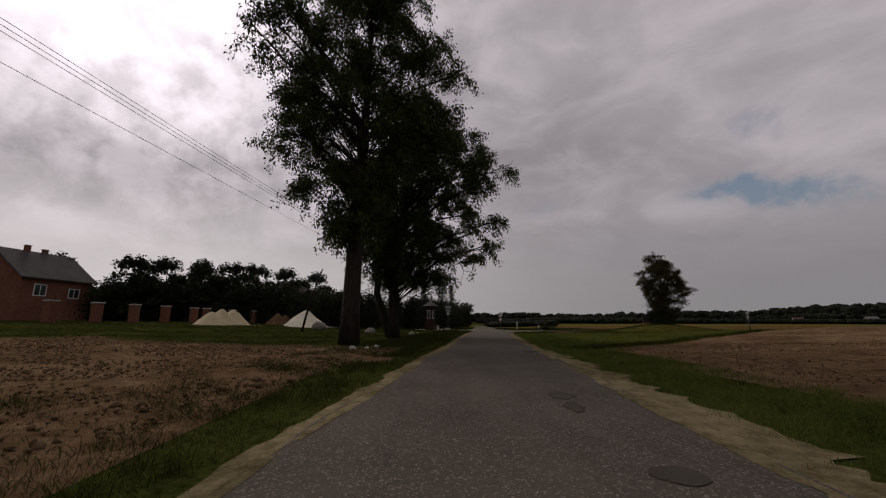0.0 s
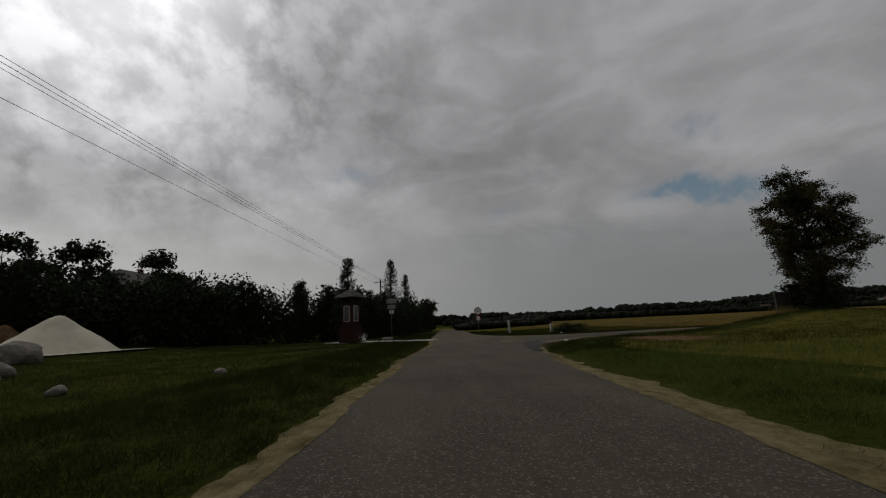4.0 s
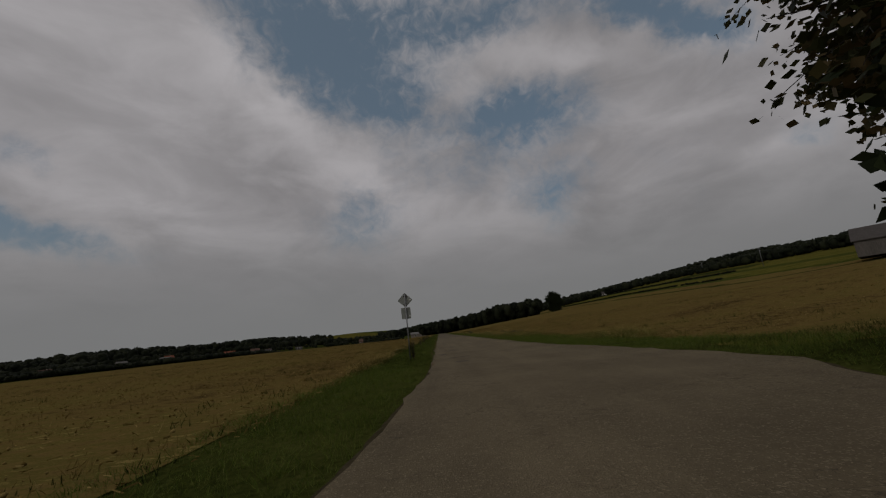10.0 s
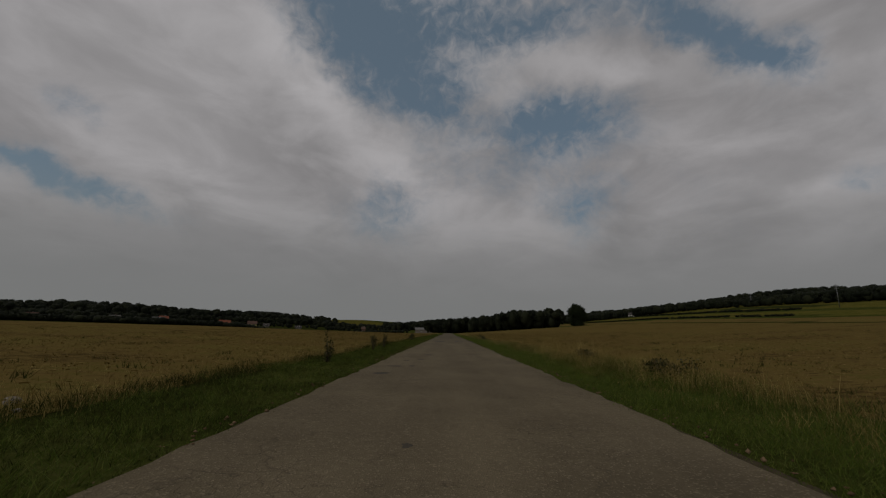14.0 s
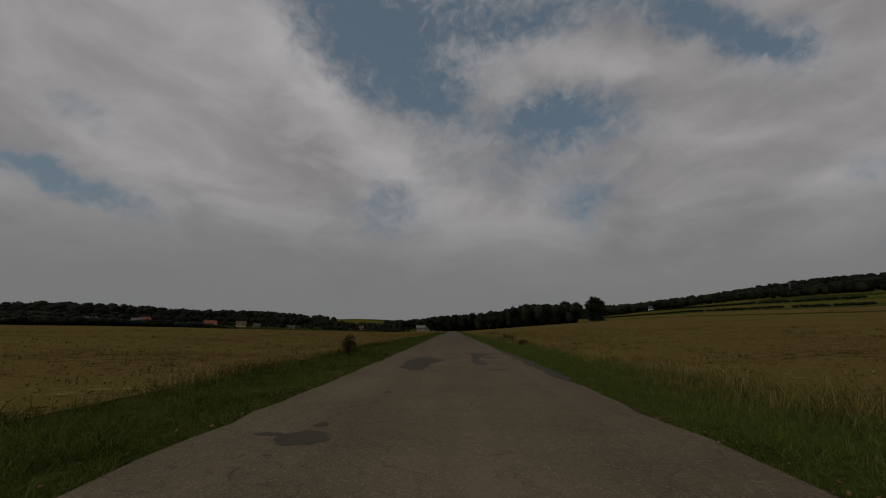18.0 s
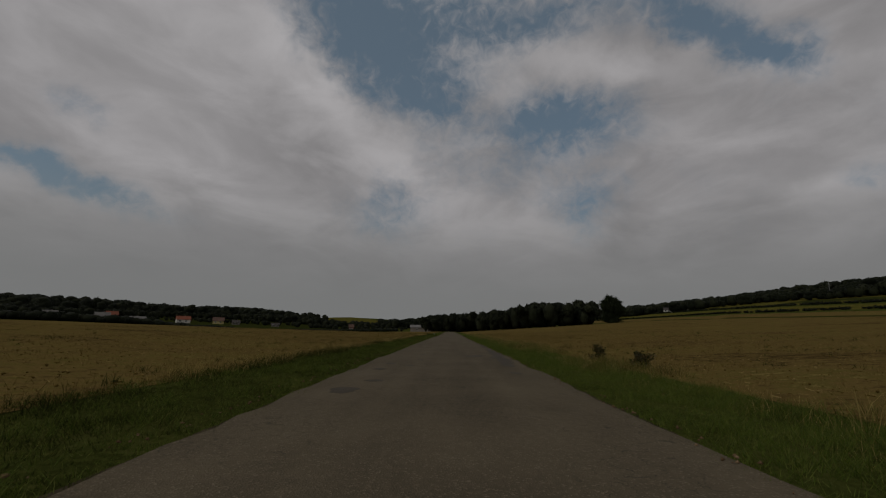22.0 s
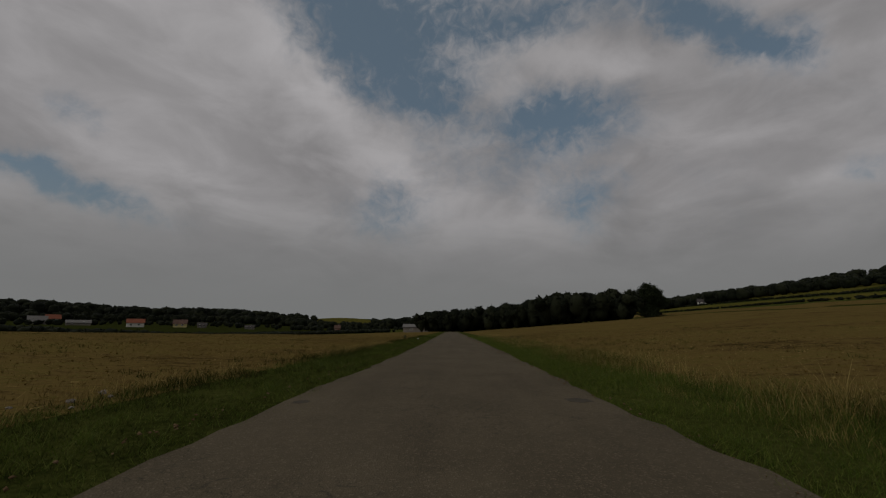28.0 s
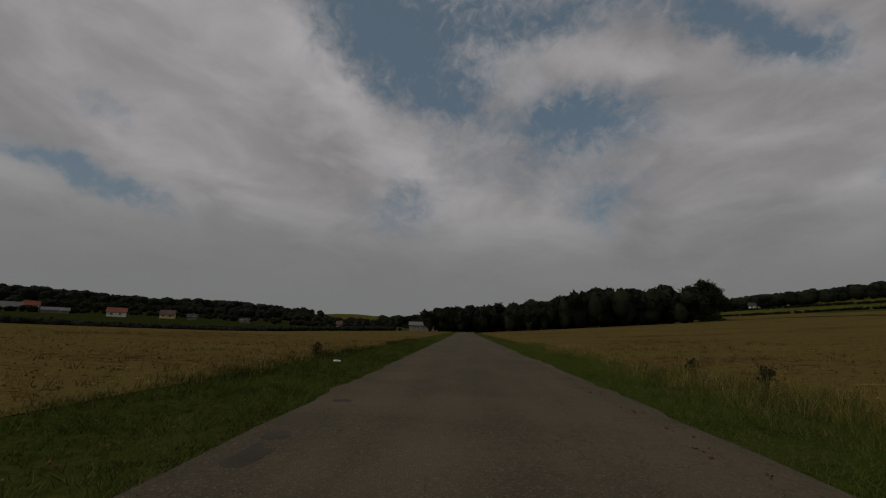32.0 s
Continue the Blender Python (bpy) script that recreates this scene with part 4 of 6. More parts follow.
def shrub(name, height, reach, seed, label, at=(0, 0, 0), n=3100, mat=M_LEAF_D, leaf=0.37, category="shrub", group=""):
    rng = np.random.default_rng(seed)
    t = thing(name, label, category, group=group, at=at)
    k = 16
    c = np.stack([rng.normal(size=k) * reach * 0.42, rng.normal(size=k) * reach * 0.42, height * rng.uniform(0.12, 0.88, k) ** 0.9], 1)
    tagged(part("stemwork", tubes("stemwork", [([(0.04 * height * rng.normal(), 0.04 * height * rng.normal(), 0), tuple(q * 0.5), tuple(q)], [0.01 * height, 0.007 * height, 0.003], 5) for q in c], M_BARK), t), kind="stuff")
    pts = []
    for q in c:
        u = rng.normal(size=(n // k, 3))
        pts.append(q + np.clip(u, -1.6, 1.6) * np.array([reach * 0.24, reach * 0.24, height * 0.14]))
    pts = np.concatenate(pts)
    pts[:, 2] = np.abs(pts[:, 2])
    part("crown", leaves("crown", pts, leaf * rng.uniform(0.6, 1.4, len(pts)), mat, rng, 0.1, 0.6), t)
    return t


def blob_mesh():
    bm = bmesh.new()
    bmesh.ops.create_icosphere(bm, subdivisions=2, radius=1)
    v = np.array([tuple(q.co) for q in bm.verts])
    f = np.array([[q.index for q in p.verts] for p in bm.faces])
    bm.free()
    return v, f


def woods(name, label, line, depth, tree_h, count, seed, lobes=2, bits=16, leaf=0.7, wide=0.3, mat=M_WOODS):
    """A far belt of trees: uneven leafy masses, each of a few lumpy lobes with loose twigs of leaves round them."""
    rng = np.random.default_rng(seed)
    pl = np.array(line, float)
    seg = np.linalg.norm(np.diff(pl, axis=0), axis=1)
    cum = np.concatenate([[0], np.cumsum(seg)])
    s = rng.uniform(0, cum[-1], count)
    x, y = np.interp(s, cum, pl[:, 0]), np.interp(s, cum, pl[:, 1])
    i = np.clip(np.searchsorted(cum, s) - 1, 0, len(seg) - 1)
    d = np.diff(pl, axis=0)[i] / seg[i][:, None]
    o = rng.uniform(0, 1, count) * depth
    x, y = x - d[:, 1] * o, y + d[:, 0] * o
    h = tree_h * rng.uniform(0.6, 1.12, count) * (0.88 + 0.12 * np.sin(s / 37.0 + seed))
    root = np.stack([x, y, land(x, y)], 1)
    bv, bf = blob_mesh()
    vs, fs, ends, top = [], [], [], 0
    for k in range(lobes):
        lift = (0.42, 0.66, 0.55, 0.75)[k]
        c = root + np.stack([rng.normal(size=count) * h * 0.10 * k, rng.normal(size=count) * h * 0.10 * k, h * lift], 1)
        size = np.stack([h * wide * rng.uniform(0.8, 1.2, count), h * wide * rng.uniform(0.8, 1.2, count), np.minimum(h * (1.0 - lift), h * 0.45)], 1) * (1.0 if k == 0 else 0.9)
        u = bv[None] * (0.88 + 0.09 * rng.normal(size=(count, len(bv), 1)))
        vs.append((c[:, None, :] + u * size[:, None, :]).reshape(-1, 3))
        fs.append((bf[None] + (np.arange(count) * len(bv))[:, None, None] + top).reshape(-1, 3))
        top += count * len(bv)
        if bits:
            n = bits // lobes
            u = rng.normal(size=(count, n, 3))
            u /= np.linalg.norm(u, axis=2)[:, :, None]
            u[:, :, 2] = np.abs(u[:, :, 2]) * 1.0 - 0.25
            ends.append((c[:, None, :] + u * size[:, None, :] * rng.uniform(0.82, 1.14, (count, n, 1))).reshape(-1, 3))
    verts, faces = np.concatenate(vs), np.concatenate(fs)
    if bits:
        e = np.concatenate(ends)
        n = len(e)
        a, b = rng.normal(size=(n, 3)), rng.normal(size=(n, 3))
        a[:, 2] = np.abs(a[:, 2])
        sz = leaf * rng.uniform(0.5, 1.2, (n, 1))
        tri = np.stack([e - b * sz * 0.35, e + b * sz * 0.35, e + a * sz * 0.6], 1).reshape(-1, 3)
        faces = np.concatenate([faces, np.arange(n * 3).reshape(-1, 3) + len(verts)])
        verts = np.concatenate([verts, tri])
    return tagged(new(name, mesh(name, verts, faces, mat)), label, "woodland", kind="stuff")


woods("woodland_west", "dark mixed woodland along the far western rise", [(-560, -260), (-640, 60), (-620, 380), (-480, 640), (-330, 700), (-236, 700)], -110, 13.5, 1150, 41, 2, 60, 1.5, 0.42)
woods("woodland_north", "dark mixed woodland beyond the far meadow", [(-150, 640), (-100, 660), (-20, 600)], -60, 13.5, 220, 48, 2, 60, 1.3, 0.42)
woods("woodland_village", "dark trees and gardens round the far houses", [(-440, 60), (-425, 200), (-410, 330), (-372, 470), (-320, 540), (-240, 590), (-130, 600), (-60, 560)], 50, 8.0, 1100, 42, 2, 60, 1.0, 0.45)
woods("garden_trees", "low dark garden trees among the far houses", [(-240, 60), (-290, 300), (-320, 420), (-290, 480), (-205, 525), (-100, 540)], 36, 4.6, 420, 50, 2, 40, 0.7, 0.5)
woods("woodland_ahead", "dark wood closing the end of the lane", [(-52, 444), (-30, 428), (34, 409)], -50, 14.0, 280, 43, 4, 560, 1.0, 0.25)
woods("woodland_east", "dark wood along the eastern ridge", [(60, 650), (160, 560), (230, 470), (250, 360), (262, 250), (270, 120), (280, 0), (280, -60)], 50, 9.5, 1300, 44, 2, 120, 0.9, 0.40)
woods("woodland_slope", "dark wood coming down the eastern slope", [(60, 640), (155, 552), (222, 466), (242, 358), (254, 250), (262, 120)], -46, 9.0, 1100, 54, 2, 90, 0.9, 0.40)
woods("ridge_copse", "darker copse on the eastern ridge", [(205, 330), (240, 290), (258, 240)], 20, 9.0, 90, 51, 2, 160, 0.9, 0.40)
woods("slope_hedge", "dark hedge along the strips of the rise", [(86, 560), (88, 420), (92, 330), (94, 250)], 4, 1.2, 420, 52, 1, 40, 0.5, 0.8)
woods("slope_hedge", "dark hedge along the strips of the rise", [(130, 540), (136, 430), (138, 300)], 6, 1.5, 300, 53, 1, 40, 0.6, 0.8)
woods("woodland_south", "dark trees behind the village", [(200, -190), (-60, -150), (-200, -120), (-500, -90)], 60, 13, 380, 45, 2, 14, 1.2, 0.42)
woods("maize_field", "tall dark green maize in a far strip", [(-153, 34), (-154, 300), (-152, 385), (-138, 424), (-98, 452)], 34, 2.9, 3400, 46, 1, 30, 0.5, 0.6)
woods("maize_field_west", "tall dark green maize beyond the crossing", [(-120, 40), (-156, 46)], 20, 2.3, 240, 47, 1, 24, 0.5, 1.0)
big_tree = grow_tree("oak_tree", 18.0, (0.06, 0.55, 9.4), 0.7, 17, 90, 42000, 0.5, M_LEAF_D, 0.1, (0, 0), 2.3, 0.1, 8, "large round dark oak at the wood's edge", at=(46, 398, float(land(46, 398)) - 1.0), aspect=0.7, neck=0.5)

# trees and shrubs behind the shrine and along the western lane
con_a = conifer("spruce_tree", 6.8, 1.7, 61, "dark green spruce in a dense row", at=(-80, -5, 0.4))
con_b = conifer("pine_tree", 9.2, 2.2, 62, "tall dark pine above the hedge", at=(-78.6, 0.3, 0.25), n=4600)
con_c = conifer("pine_tree", 14.2, 3.2, 63, "tall ragged pine at the row's end", at=(-108, 5.2, 0.1), n=7000)
conifer("spruce_tree", 12.6, 2.2, 67, "slender tall spruce beyond the pine", at=(-118, 8.3, 0.1), n=5200)
sh_a = shrub("hedge_shrub", 5.6, 3.0, 64, "dense dark hedge shrub behind the shrine", at=(-84, -1.5, 0.3), group="dark hedge row")
sh_b = shrub("hedge_shrub", 6.6, 3.4, 65, "tall dark shrub in the hedge row", at=(-76, -14, 0.7), group="dark hedge row")
rng = np.random.default_rng(9)
HEDGE = smooth_line([(-58, -66), (-70, -44), (-72, -30), (-75, -16), (-79, -6.5), (-84, -1.0), (-92, 3.2), (-104, 6.2), (-124, 9.0)], 2.3)
for i, (x, y) in enumerate(HEDGE):
    src = (sh_a, sh_b, con_a)[rng.integers(0, 3)] if i % 4 else con_a
    s = rng.uniform(0.8, 1.12)
    x, y = x + rng.normal() * 0.9, y + rng.normal() * 0.9
    copy_thing(src, pose(x, y, float(land(x, y)) - 0.05, 0, 0, rng.uniform(0, 360)))
    if i % 2 or i > 6:
        x, y = x - 3.2 + rng.normal(), y - 2.6 + rng.normal()
        copy_thing((sh_b, con_a, sh_a)[i % 3], pose(x, y, float(land(x, y)) - 0.05, 0, 0, rng.uniform(0, 360)))
garden = grow_tree("garden_tree", 10.0, (0.12, 0.5, 3.8), 0.22, 71, 34, 6800, 0.42, M_LEAF_D, 0.12, (0, 0), 1.3, 0.2, 8, "dark leafy garden tree behind the brick pillars", at=(-77, -42, 1.2), aspect=0.6)
for x, y, rz in [(-72, -48, 40), (-83, -46, 90), (-88, -38, 200), (-70, -38, 130), (-94, -44, 300), (-64, -58, 20), (-100, -30, 250), (-66, -47, 80), (-68.5, -43, 170), (-73, -35, 10), (-75, -31, 222), (-79, -27, 75), (-84, -22, 140)]:
    copy_thing(garden, pose(x, y, float(land(x, y)) - 0.1, 0, 0, rz))
lane_tree = grow_tree("lane_tree", 7.5, (0.08, 0.45, 3.0), 0.2, 72, 24, 6000, 0.36, M_LEAF_D, 0.1, (0, 0), 1.2, 0.2, 6, "round dark tree beside the western lane", at=(-128, 13.0, 0), aspect=0.6)
copy_thing(lane_tree, pose(-140, 15.5, 0, 0, 0, 70))


# ---- the wayside shrine ----
def pyramid(name, half, h, mat, over=0.0):
    v = [(-half, -half, 0), (half, -half, 0), (half, half, 0), (-half, half, 0), (-half, -half, 0.06), (half, -half, 0.06), (half, half, 0.06), (-half, half, 0.06), (0, 0, h)]
    f = [(3, 2, 1, 0), (0, 1, 5, 4), (1, 2, 6, 5), (2, 3, 7, 6), (3, 0, 4, 7), (4, 5, 8), (5, 6, 8), (6, 7, 8), (7, 4, 8)]
    return mesh(name, v, f, mat)


path_slab = polygon_sheet("shrine_path", [(-73.6, -1.4), (-66.2, 7.9), (-68.0, 9.0), (-75.4, 0.1)], 0.10, M_PAVING, 0.08)
tagged(new("shrine_path", path_slab), "pale concrete path leading from the road to the shrine", "path", kind="structure")
shrine = thing("wayside_shrine", "dark red wayside shrine with glazed niches, tiled roof and cross", "shrine", at=(-71.2, 1.3, 0.1), rz=-32)
part("plinth", box("plinth", 1.5, 1.5, 1.25, M_BRICK_D, 0.03), shrine)
part("ledge", box("ledge", 1.4, 1.4, 0.10, M_BRICK_D, 0.02), shrine, at=(0, 0, 1.25))
part("body", box("body", 1.12, 1.12, 2.7, M_BRICK_D, 0.02), shrine, at=(0, 0, 1.35))
for rz in (0, 90, 180, 270):
    win = part("niche_window", box("niche_window", 0.56, 0.05, 1.35, M_GLASS, 0.01), shrine, "dark glazed niche", at=(0.562 * math.sin(radians(rz)), -0.562 * math.cos(radians(rz)), 1.9), rot=(0, 0, rz))
    for dx, dz, sx, sz in ((-0.30, 0, 0.06, 1.42), (0.30, 0, 0.06, 1.42), (0, 0, 0.56, 0.06), (0, 1.37, 0.56, 0.06)):
        part("niche_frame", box("niche_frame", sx, 0.08, sz, M_PAVING, 0.008), win, "pale window frame", at=(dx, -0.01, dz - 0.02))
roof = part("roof", pyramid("roof", 1.08, 0.86, M_ROOF), shrine, "dark tiled pyramid roof", at=(0, 0, 4.05))
for k in range(4):
    for row in range(5):
        w = 1.08 * (1 - row / 5.6)
        part("tile_course", box("tile_course", 2 * w * 0.96, 0.05, 0.035, M_CONCRETE, 0.01), roof, "pale tile edge", at=((w) * math.sin(radians(90 * k)), -(w) * math.cos(radians(90 * k)), 0.07 + 0.80 * row / 5.6), rot=(0, 0, 90 * k))
part("cross_upright", box("cross_upright", 0.06, 0.06, 1.15, M_ZINC, 0.01), shrine, at=(0, 0, 4.93))
part("cross_arm", box("cross_arm", 0.55, 0.05, 0.06, M_ZINC, 0.01), shrine, at=(0, 0, 5.63))
vase = thing("flower_pot", "small pale pot of flowers at the shrine's foot", "flower pot", at=(-69.5, 2.6, 0.10))
part("pot", tubes("pot", [([(0, 0, 0), (0, 0, 0.2), (0, 0, 0.34)], [0.11, 0.16, 0.18], 10)], M_WHITE), vase)
r_ = np.random.default_rng(4)
part("flowers", leaves("flowers", r_.normal(size=(160, 3)) * 0.13 + np.array([0, 0, 0.5]), r_.uniform(0.05, 0.1, 160), M_WHITE, r_), vase)
bench = thing("stone_edging", "low heap of pale stones beside the path", "stones", at=(-75.8, 4.6, 0.05))
for i in range(7):
    a = r_.uniform(0, 6.28)
    bm = bmesh.new()
    bmesh.ops.create_icosphere(bm, subdivisions=2, radius=0.28)
    for v in bm.verts:
        v.co *= 1 + 0.25 * noise.noise(v.co * 3 + Vector((i, 0, 0)))
        v.co.z *= 0.6
    me = bpy.data.meshes.new("stone")
    bm.to_mesh(me)
    bm.free()
    me.materials.append(M_STONE)
    part("stone", me, bench, at=(-0.45 * i + 1.2, 0.35 * math.sin(i * 2.1), 0.1))


# ---- signs ----
def disc(name, r, t, mat, sides=32):
    v, f = tube_data([(0, -t / 2, 0), (0, t / 2, 0)], [r, r], sides)
    return mesh(name, v, f, mat)


def ring(name, r0, r1, y, mat, sides=40):
    v = [(math.cos(a) * r, y, math.sin(a) * r) for r in (r0, r1) for a in [2 * math.pi * k / sides for k in range(sides)]]
    f = [(k, (k + 1) % sides, sides + (k + 1) % sides, sides + k) for k in range(sides)]
    return mesh(name, v, f, mat)


def writing(text, size, mat, parent, at, rot=(90, 0, 0)):
    c = bpy.data.curves.new("writing", "FONT")
    c.body, c.size, c.align_x, c.align_y, c.extrude = text, size, "CENTER", "CENTER", 0.002
    c.materials.append(mat)
    tmp = bpy.data.objects.new("writing", c)
    me = bpy.data.meshes.new_from_object(tmp)
    bpy.data.objects.remove(tmp)
    me.materials.clear()
    me.materials.append(mat)
    return part("writing", me, parent, at=at, rot=rot)


limit = thing("speed_limit_sign", "round red-rimmed speed limit sign over a smaller weight limit", "road sign", at=(-88.6, 17.2, 0.2), rz=100)
part("post", tubes("post", [([(0, 0.04, -0.1), (0, 0.04, 3.2)], [0.035, 0.035], 10)], M_ZINC), limit)
d1 = part("speed_plate", disc("speed_plate", 0.55, 0.02, M_WHITE), limit, "white disc", at=(0, -0.02, 2.85))
part("rim", ring("rim", 0.43, 0.55, -0.014, M_RED), d1, "red rim")
writing("50", 0.58, M_BLACK, d1, (0, -0.013, 0))
d2 = part("weight_plate", disc("weight_plate", 0.38, 0.02, M_WHITE), limit, "smaller white disc", at=(0, -0.02, 1.85))
part("rim", ring("rim", 0.29, 0.38, -0.014, M_RED), d2, "red rim")
writing("8t", 0.36, M_BLACK, d2, (0, -0.013, 0))

priority = thing("priority_sign", "grey backs of a diamond and a square plate on a post", "road sign", at=(-65.1, 54.7, 0), rz=8)
part("post", tubes("post", [([(0, 0.05, -0.1), (0, 0.05, 3.3)], [0.033, 0.033], 10)], M_ZINC), priority)


def plate(name, s, mat, turn, tall=None):
    bm = bmesh.new()
    bmesh.ops.create_cube(bm, size=1)
    bmesh.ops.scale(bm, vec=(s, 0.012, tall or s), verts=bm.verts)
    bmesh.ops.bevel(bm, geom=[e for e in bm.edges if abs(e.verts[0].co.y - e.verts[1].co.y) > 0.005], offset=0.05, segments=4, profile=0.5, affect="EDGES")
    bmesh.ops.rotate(bm, cent=(0, 0, 0), matrix=Matrix.Rotation(radians(turn), 3, "Y"), verts=bm.verts)
    me = bpy.data.meshes.new(name)
    bm.to_mesh(me)
    bm.free()
    me.materials.append(mat)
    return me


dp = part("diamond_plate", plate("diamond_plate", 0.53, M_SIGNBACK, 45), priority, "grey back of a diamond plate", at=(0, 0.09, 2.94))
sp_ = part("square_plate", plate("square_plate", 0.47, M_SIGNBACK, 0, 0.56), priority, "grey back of a square plate", at=(0, 0.09, 2.29))
part("sticker", box("sticker", 0.07, 0.006, 0.05, M_WHITE, 0.0), dp, "small white sticker", at=(0.25, -0.012, -0.02))
part("sticker", box("sticker", 0.07, 0.006, 0.05, M_WHITE, 0.0), sp_, "small white sticker", at=(0.17, -0.012, -0.18))
for z in (2.7, 3.15, 2.0, 2.36):
    part("clamp", box("clamp", 0.16, 0.05, 0.035, M_ZINC, 0.004), priority, at=(0, 0.06, z))

pole = thing("sign_post", "leaning steel post with grey direction plates seen from behind", "road sign", at=(-82.0, 5.1, 0), rz=70)
part("post", tubes("post", [([(0, 0, -0.1), (0.02, 0, 4.8)], [0.045, 0.04], 10)], M_ZINC), pole)
for z, w, h, m in ((4.45, 1.30, 0.52, M_SIGNBACK), (3.75, 1.05, 0.50, M_SIGNBACK), (3.15, 0.55, 0.42, M_WHITE)):
    part("plate", plate("plate", w, m, 0, h), pole, "grey back of a plate" if w > 1 else "small pale plate", at=(0, 0.06, z))


def marker(x, y, h, lean):
    t = thing("concrete_post", "leaning pale concrete marker post in the grass", "post", group="marker posts", at=(x, y, 0))
    part("shaft", box("shaft", 0.22, 0.22, h, M_CONCRETE, 0.02), t, at=(0, 0, -0.1), rot=(lean, lean * 0.4, 20))
    part("cap", box("cap", 0.24, 0.24, 0.05, M_WHITE, 0.01), t, at=(math.sin(radians(lean * 0.4)) * h, -math.sin(radians(lean)) * h, h - 0.1), rot=(lean, lean * 0.4, 20))
    return t


marker(-78.3, 18.5, 1.5, 3)
marker(-72.3, 21.0, 0.95, -4)
bush = shrub("roadside_bush", 0.85, 1.4, 66, "low dark bush at the crossing's corner", at=(-69.0, 21.4, 0), n=2600, leaf=0.12)
litter = thing("litter", "crumpled white rubbish lying in the grass", "litter", at=(-54.4, 14.4, 0.08))
part("wrapper", box("wrapper", 0.24, 0.10, 0.05, M_WHITE, 0.02), litter, rot=(8, 4, 40))
litter_2 = copy_thing(litter, pose(-67.6, 20.0, 0.1, 0, 0, 70))
copy_thing(litter, pose(-64.5, 227.5, 0.12, 0, 0, 20))


# ---- notice board beside the chestnut ----
board = thing("notice_board", "dark wooden notice board with pale scrawls on two posts", "notice board", at=(-59.2, 33.75, float(land(-59.2, 33.75))), rz=257)
for dx in (-0.52, 0.52):
    part("post", box("post", 0.09, 0.09, 2.0, M_WOOD_D, 0.01), board, "grey weathered post", at=(dx, 0, -0.25))
panel = part("panel", box("panel", 0.95, 0.05, 1.25, M_DARKBOARD, 0.006), board, "dark panel", at=(0, 0, 0.4))
part("rail", box("rail", 0.95, 0.08, 0.06, M_WOOD_D, 0.006), board, at=(0, 0, 0.34))
part("rail", box("rail", 0.95, 0.08, 0.06, M_WOOD_D, 0.006), board, at=(0, 0, 1.65))
SCRAWL = [(-0.25, 1.22, 0.03, 0.30, 10), (-0.02, 1.32, 0.03, 0.28, -14), (-0.14, 1.40, 0.30, 0.03, 4), (0.12, 1.15, 0.03, 0.3, -25), (-0.36, 1.0, 0.14, 0.035, 0), (-0.36, 0.85, 0.10, 0.03, 8), (-0.33, 0.45, 0.12, 0.035, -6), (-0.28, 0.12, 0.05, 0.14, 18), (0.1, 0.06, 0.7, 0.02, 0)]
for x, z, sx, sz, tilt in SCRAWL:
    part("chalk_mark", box("chalk_mark", sx, 0.006, sz, M_PAVING, 0), panel, "pale chalk mark", at=(x * 0.8, -0.03, z * 0.85), rot=(0, tilt, 0))


# ---- heaps, stones, pillars, props ----
def heap(name, label, at, lx, ly, h, peaks, mat, seed):
    n = 44
    v, f = [], []
    for i in range(n + 1):
        for j in range(n + 1):
            x, y = (i / n - 0.5) * 2, (j / n - 0.5) * 2
            z = max(ph * max(0, 1 - math.sqrt(((x - px) / pw) ** 2 + ((y - py) / pw) ** 2 + 0.015)) for px, py, pw, ph in peaks)
            z = z * h * (1 + 0.12 * noise.noise(Vector((x * 3, y * 3, seed)))) + 0.05 * noise.noise(Vector((x * 9, y * 9, seed))) - 0.06
            v.append((x * lx, y * ly, z))
    for i in range(n):
        for j in range(n):
            a = i * (n + 1) + j
            f.append((a, a + n + 1, a + n + 2, a + 1))
    ob = new(name, mesh(name, v, f, mat, True))
    ob.matrix_world = pose(at[0], at[1], float(land(at[0], at[1])) - 0.02, 0, 0, -8)
    return tagged(ob, label, "sand heap", group="heaps on the grass")


heap("sand_heap", "long yellow heap of building sand on the grass", (-55.0, -26.8), 5.2, 3.2, 2.5, [(-0.45, 0, 0.6, 0.95), (0.05, 0, 0.55, 1.0), (0.5, 0.1, 0.52, 0.8), (-0.1, -0.2, 0.6, 0.9)], M_PILE, 1)
heap("earth_heap", "brown heap of soil with weeds", (-69.0, -24.0), 5.0, 3.0, 2.3, [(-0.35, 0, 0.6, 0.9), (0.2, 0, 0.6, 1.0)], M_SOIL, 2)
heap("pale_sand_heap", "pale cone of sand on the grass", (-66.0, -19.0), 4.4, 4.0, 3.0, [(0, 0, 0.9, 1.0), (0.3, 0.1, 0.6, 0.6)], M_PILE_W, 3)


def boulder(at, r, seed, label="large grey field boulder lying on the grass", group="boulders on the grass", mat=M_STONE):
    bm = bmesh.new()
    bmesh.ops.create_icosphere(bm, subdivisions=3 if r > 0.15 else 2, radius=r)
    for v in bm.verts:
        v.co *= 1 + 0.35 * noise.noise(v.co * (1.1 / r) + Vector((seed, 0, 0))) + 0.08 * noise.noise(v.co * (4 / r))
        v.co.z *= 0.72
    me = bpy.data.meshes.new("boulder")
    bm.to_mesh(me)
    bm.free()
    me.materials.append(mat)
    ob = new("boulder", me)
    ob.matrix_world = pose(at[0], at[1], float(land(at[0], at[1])) + r * 0.45, 0, 0, seed * 50)
    return tagged(ob, label, "boulder", group=group)


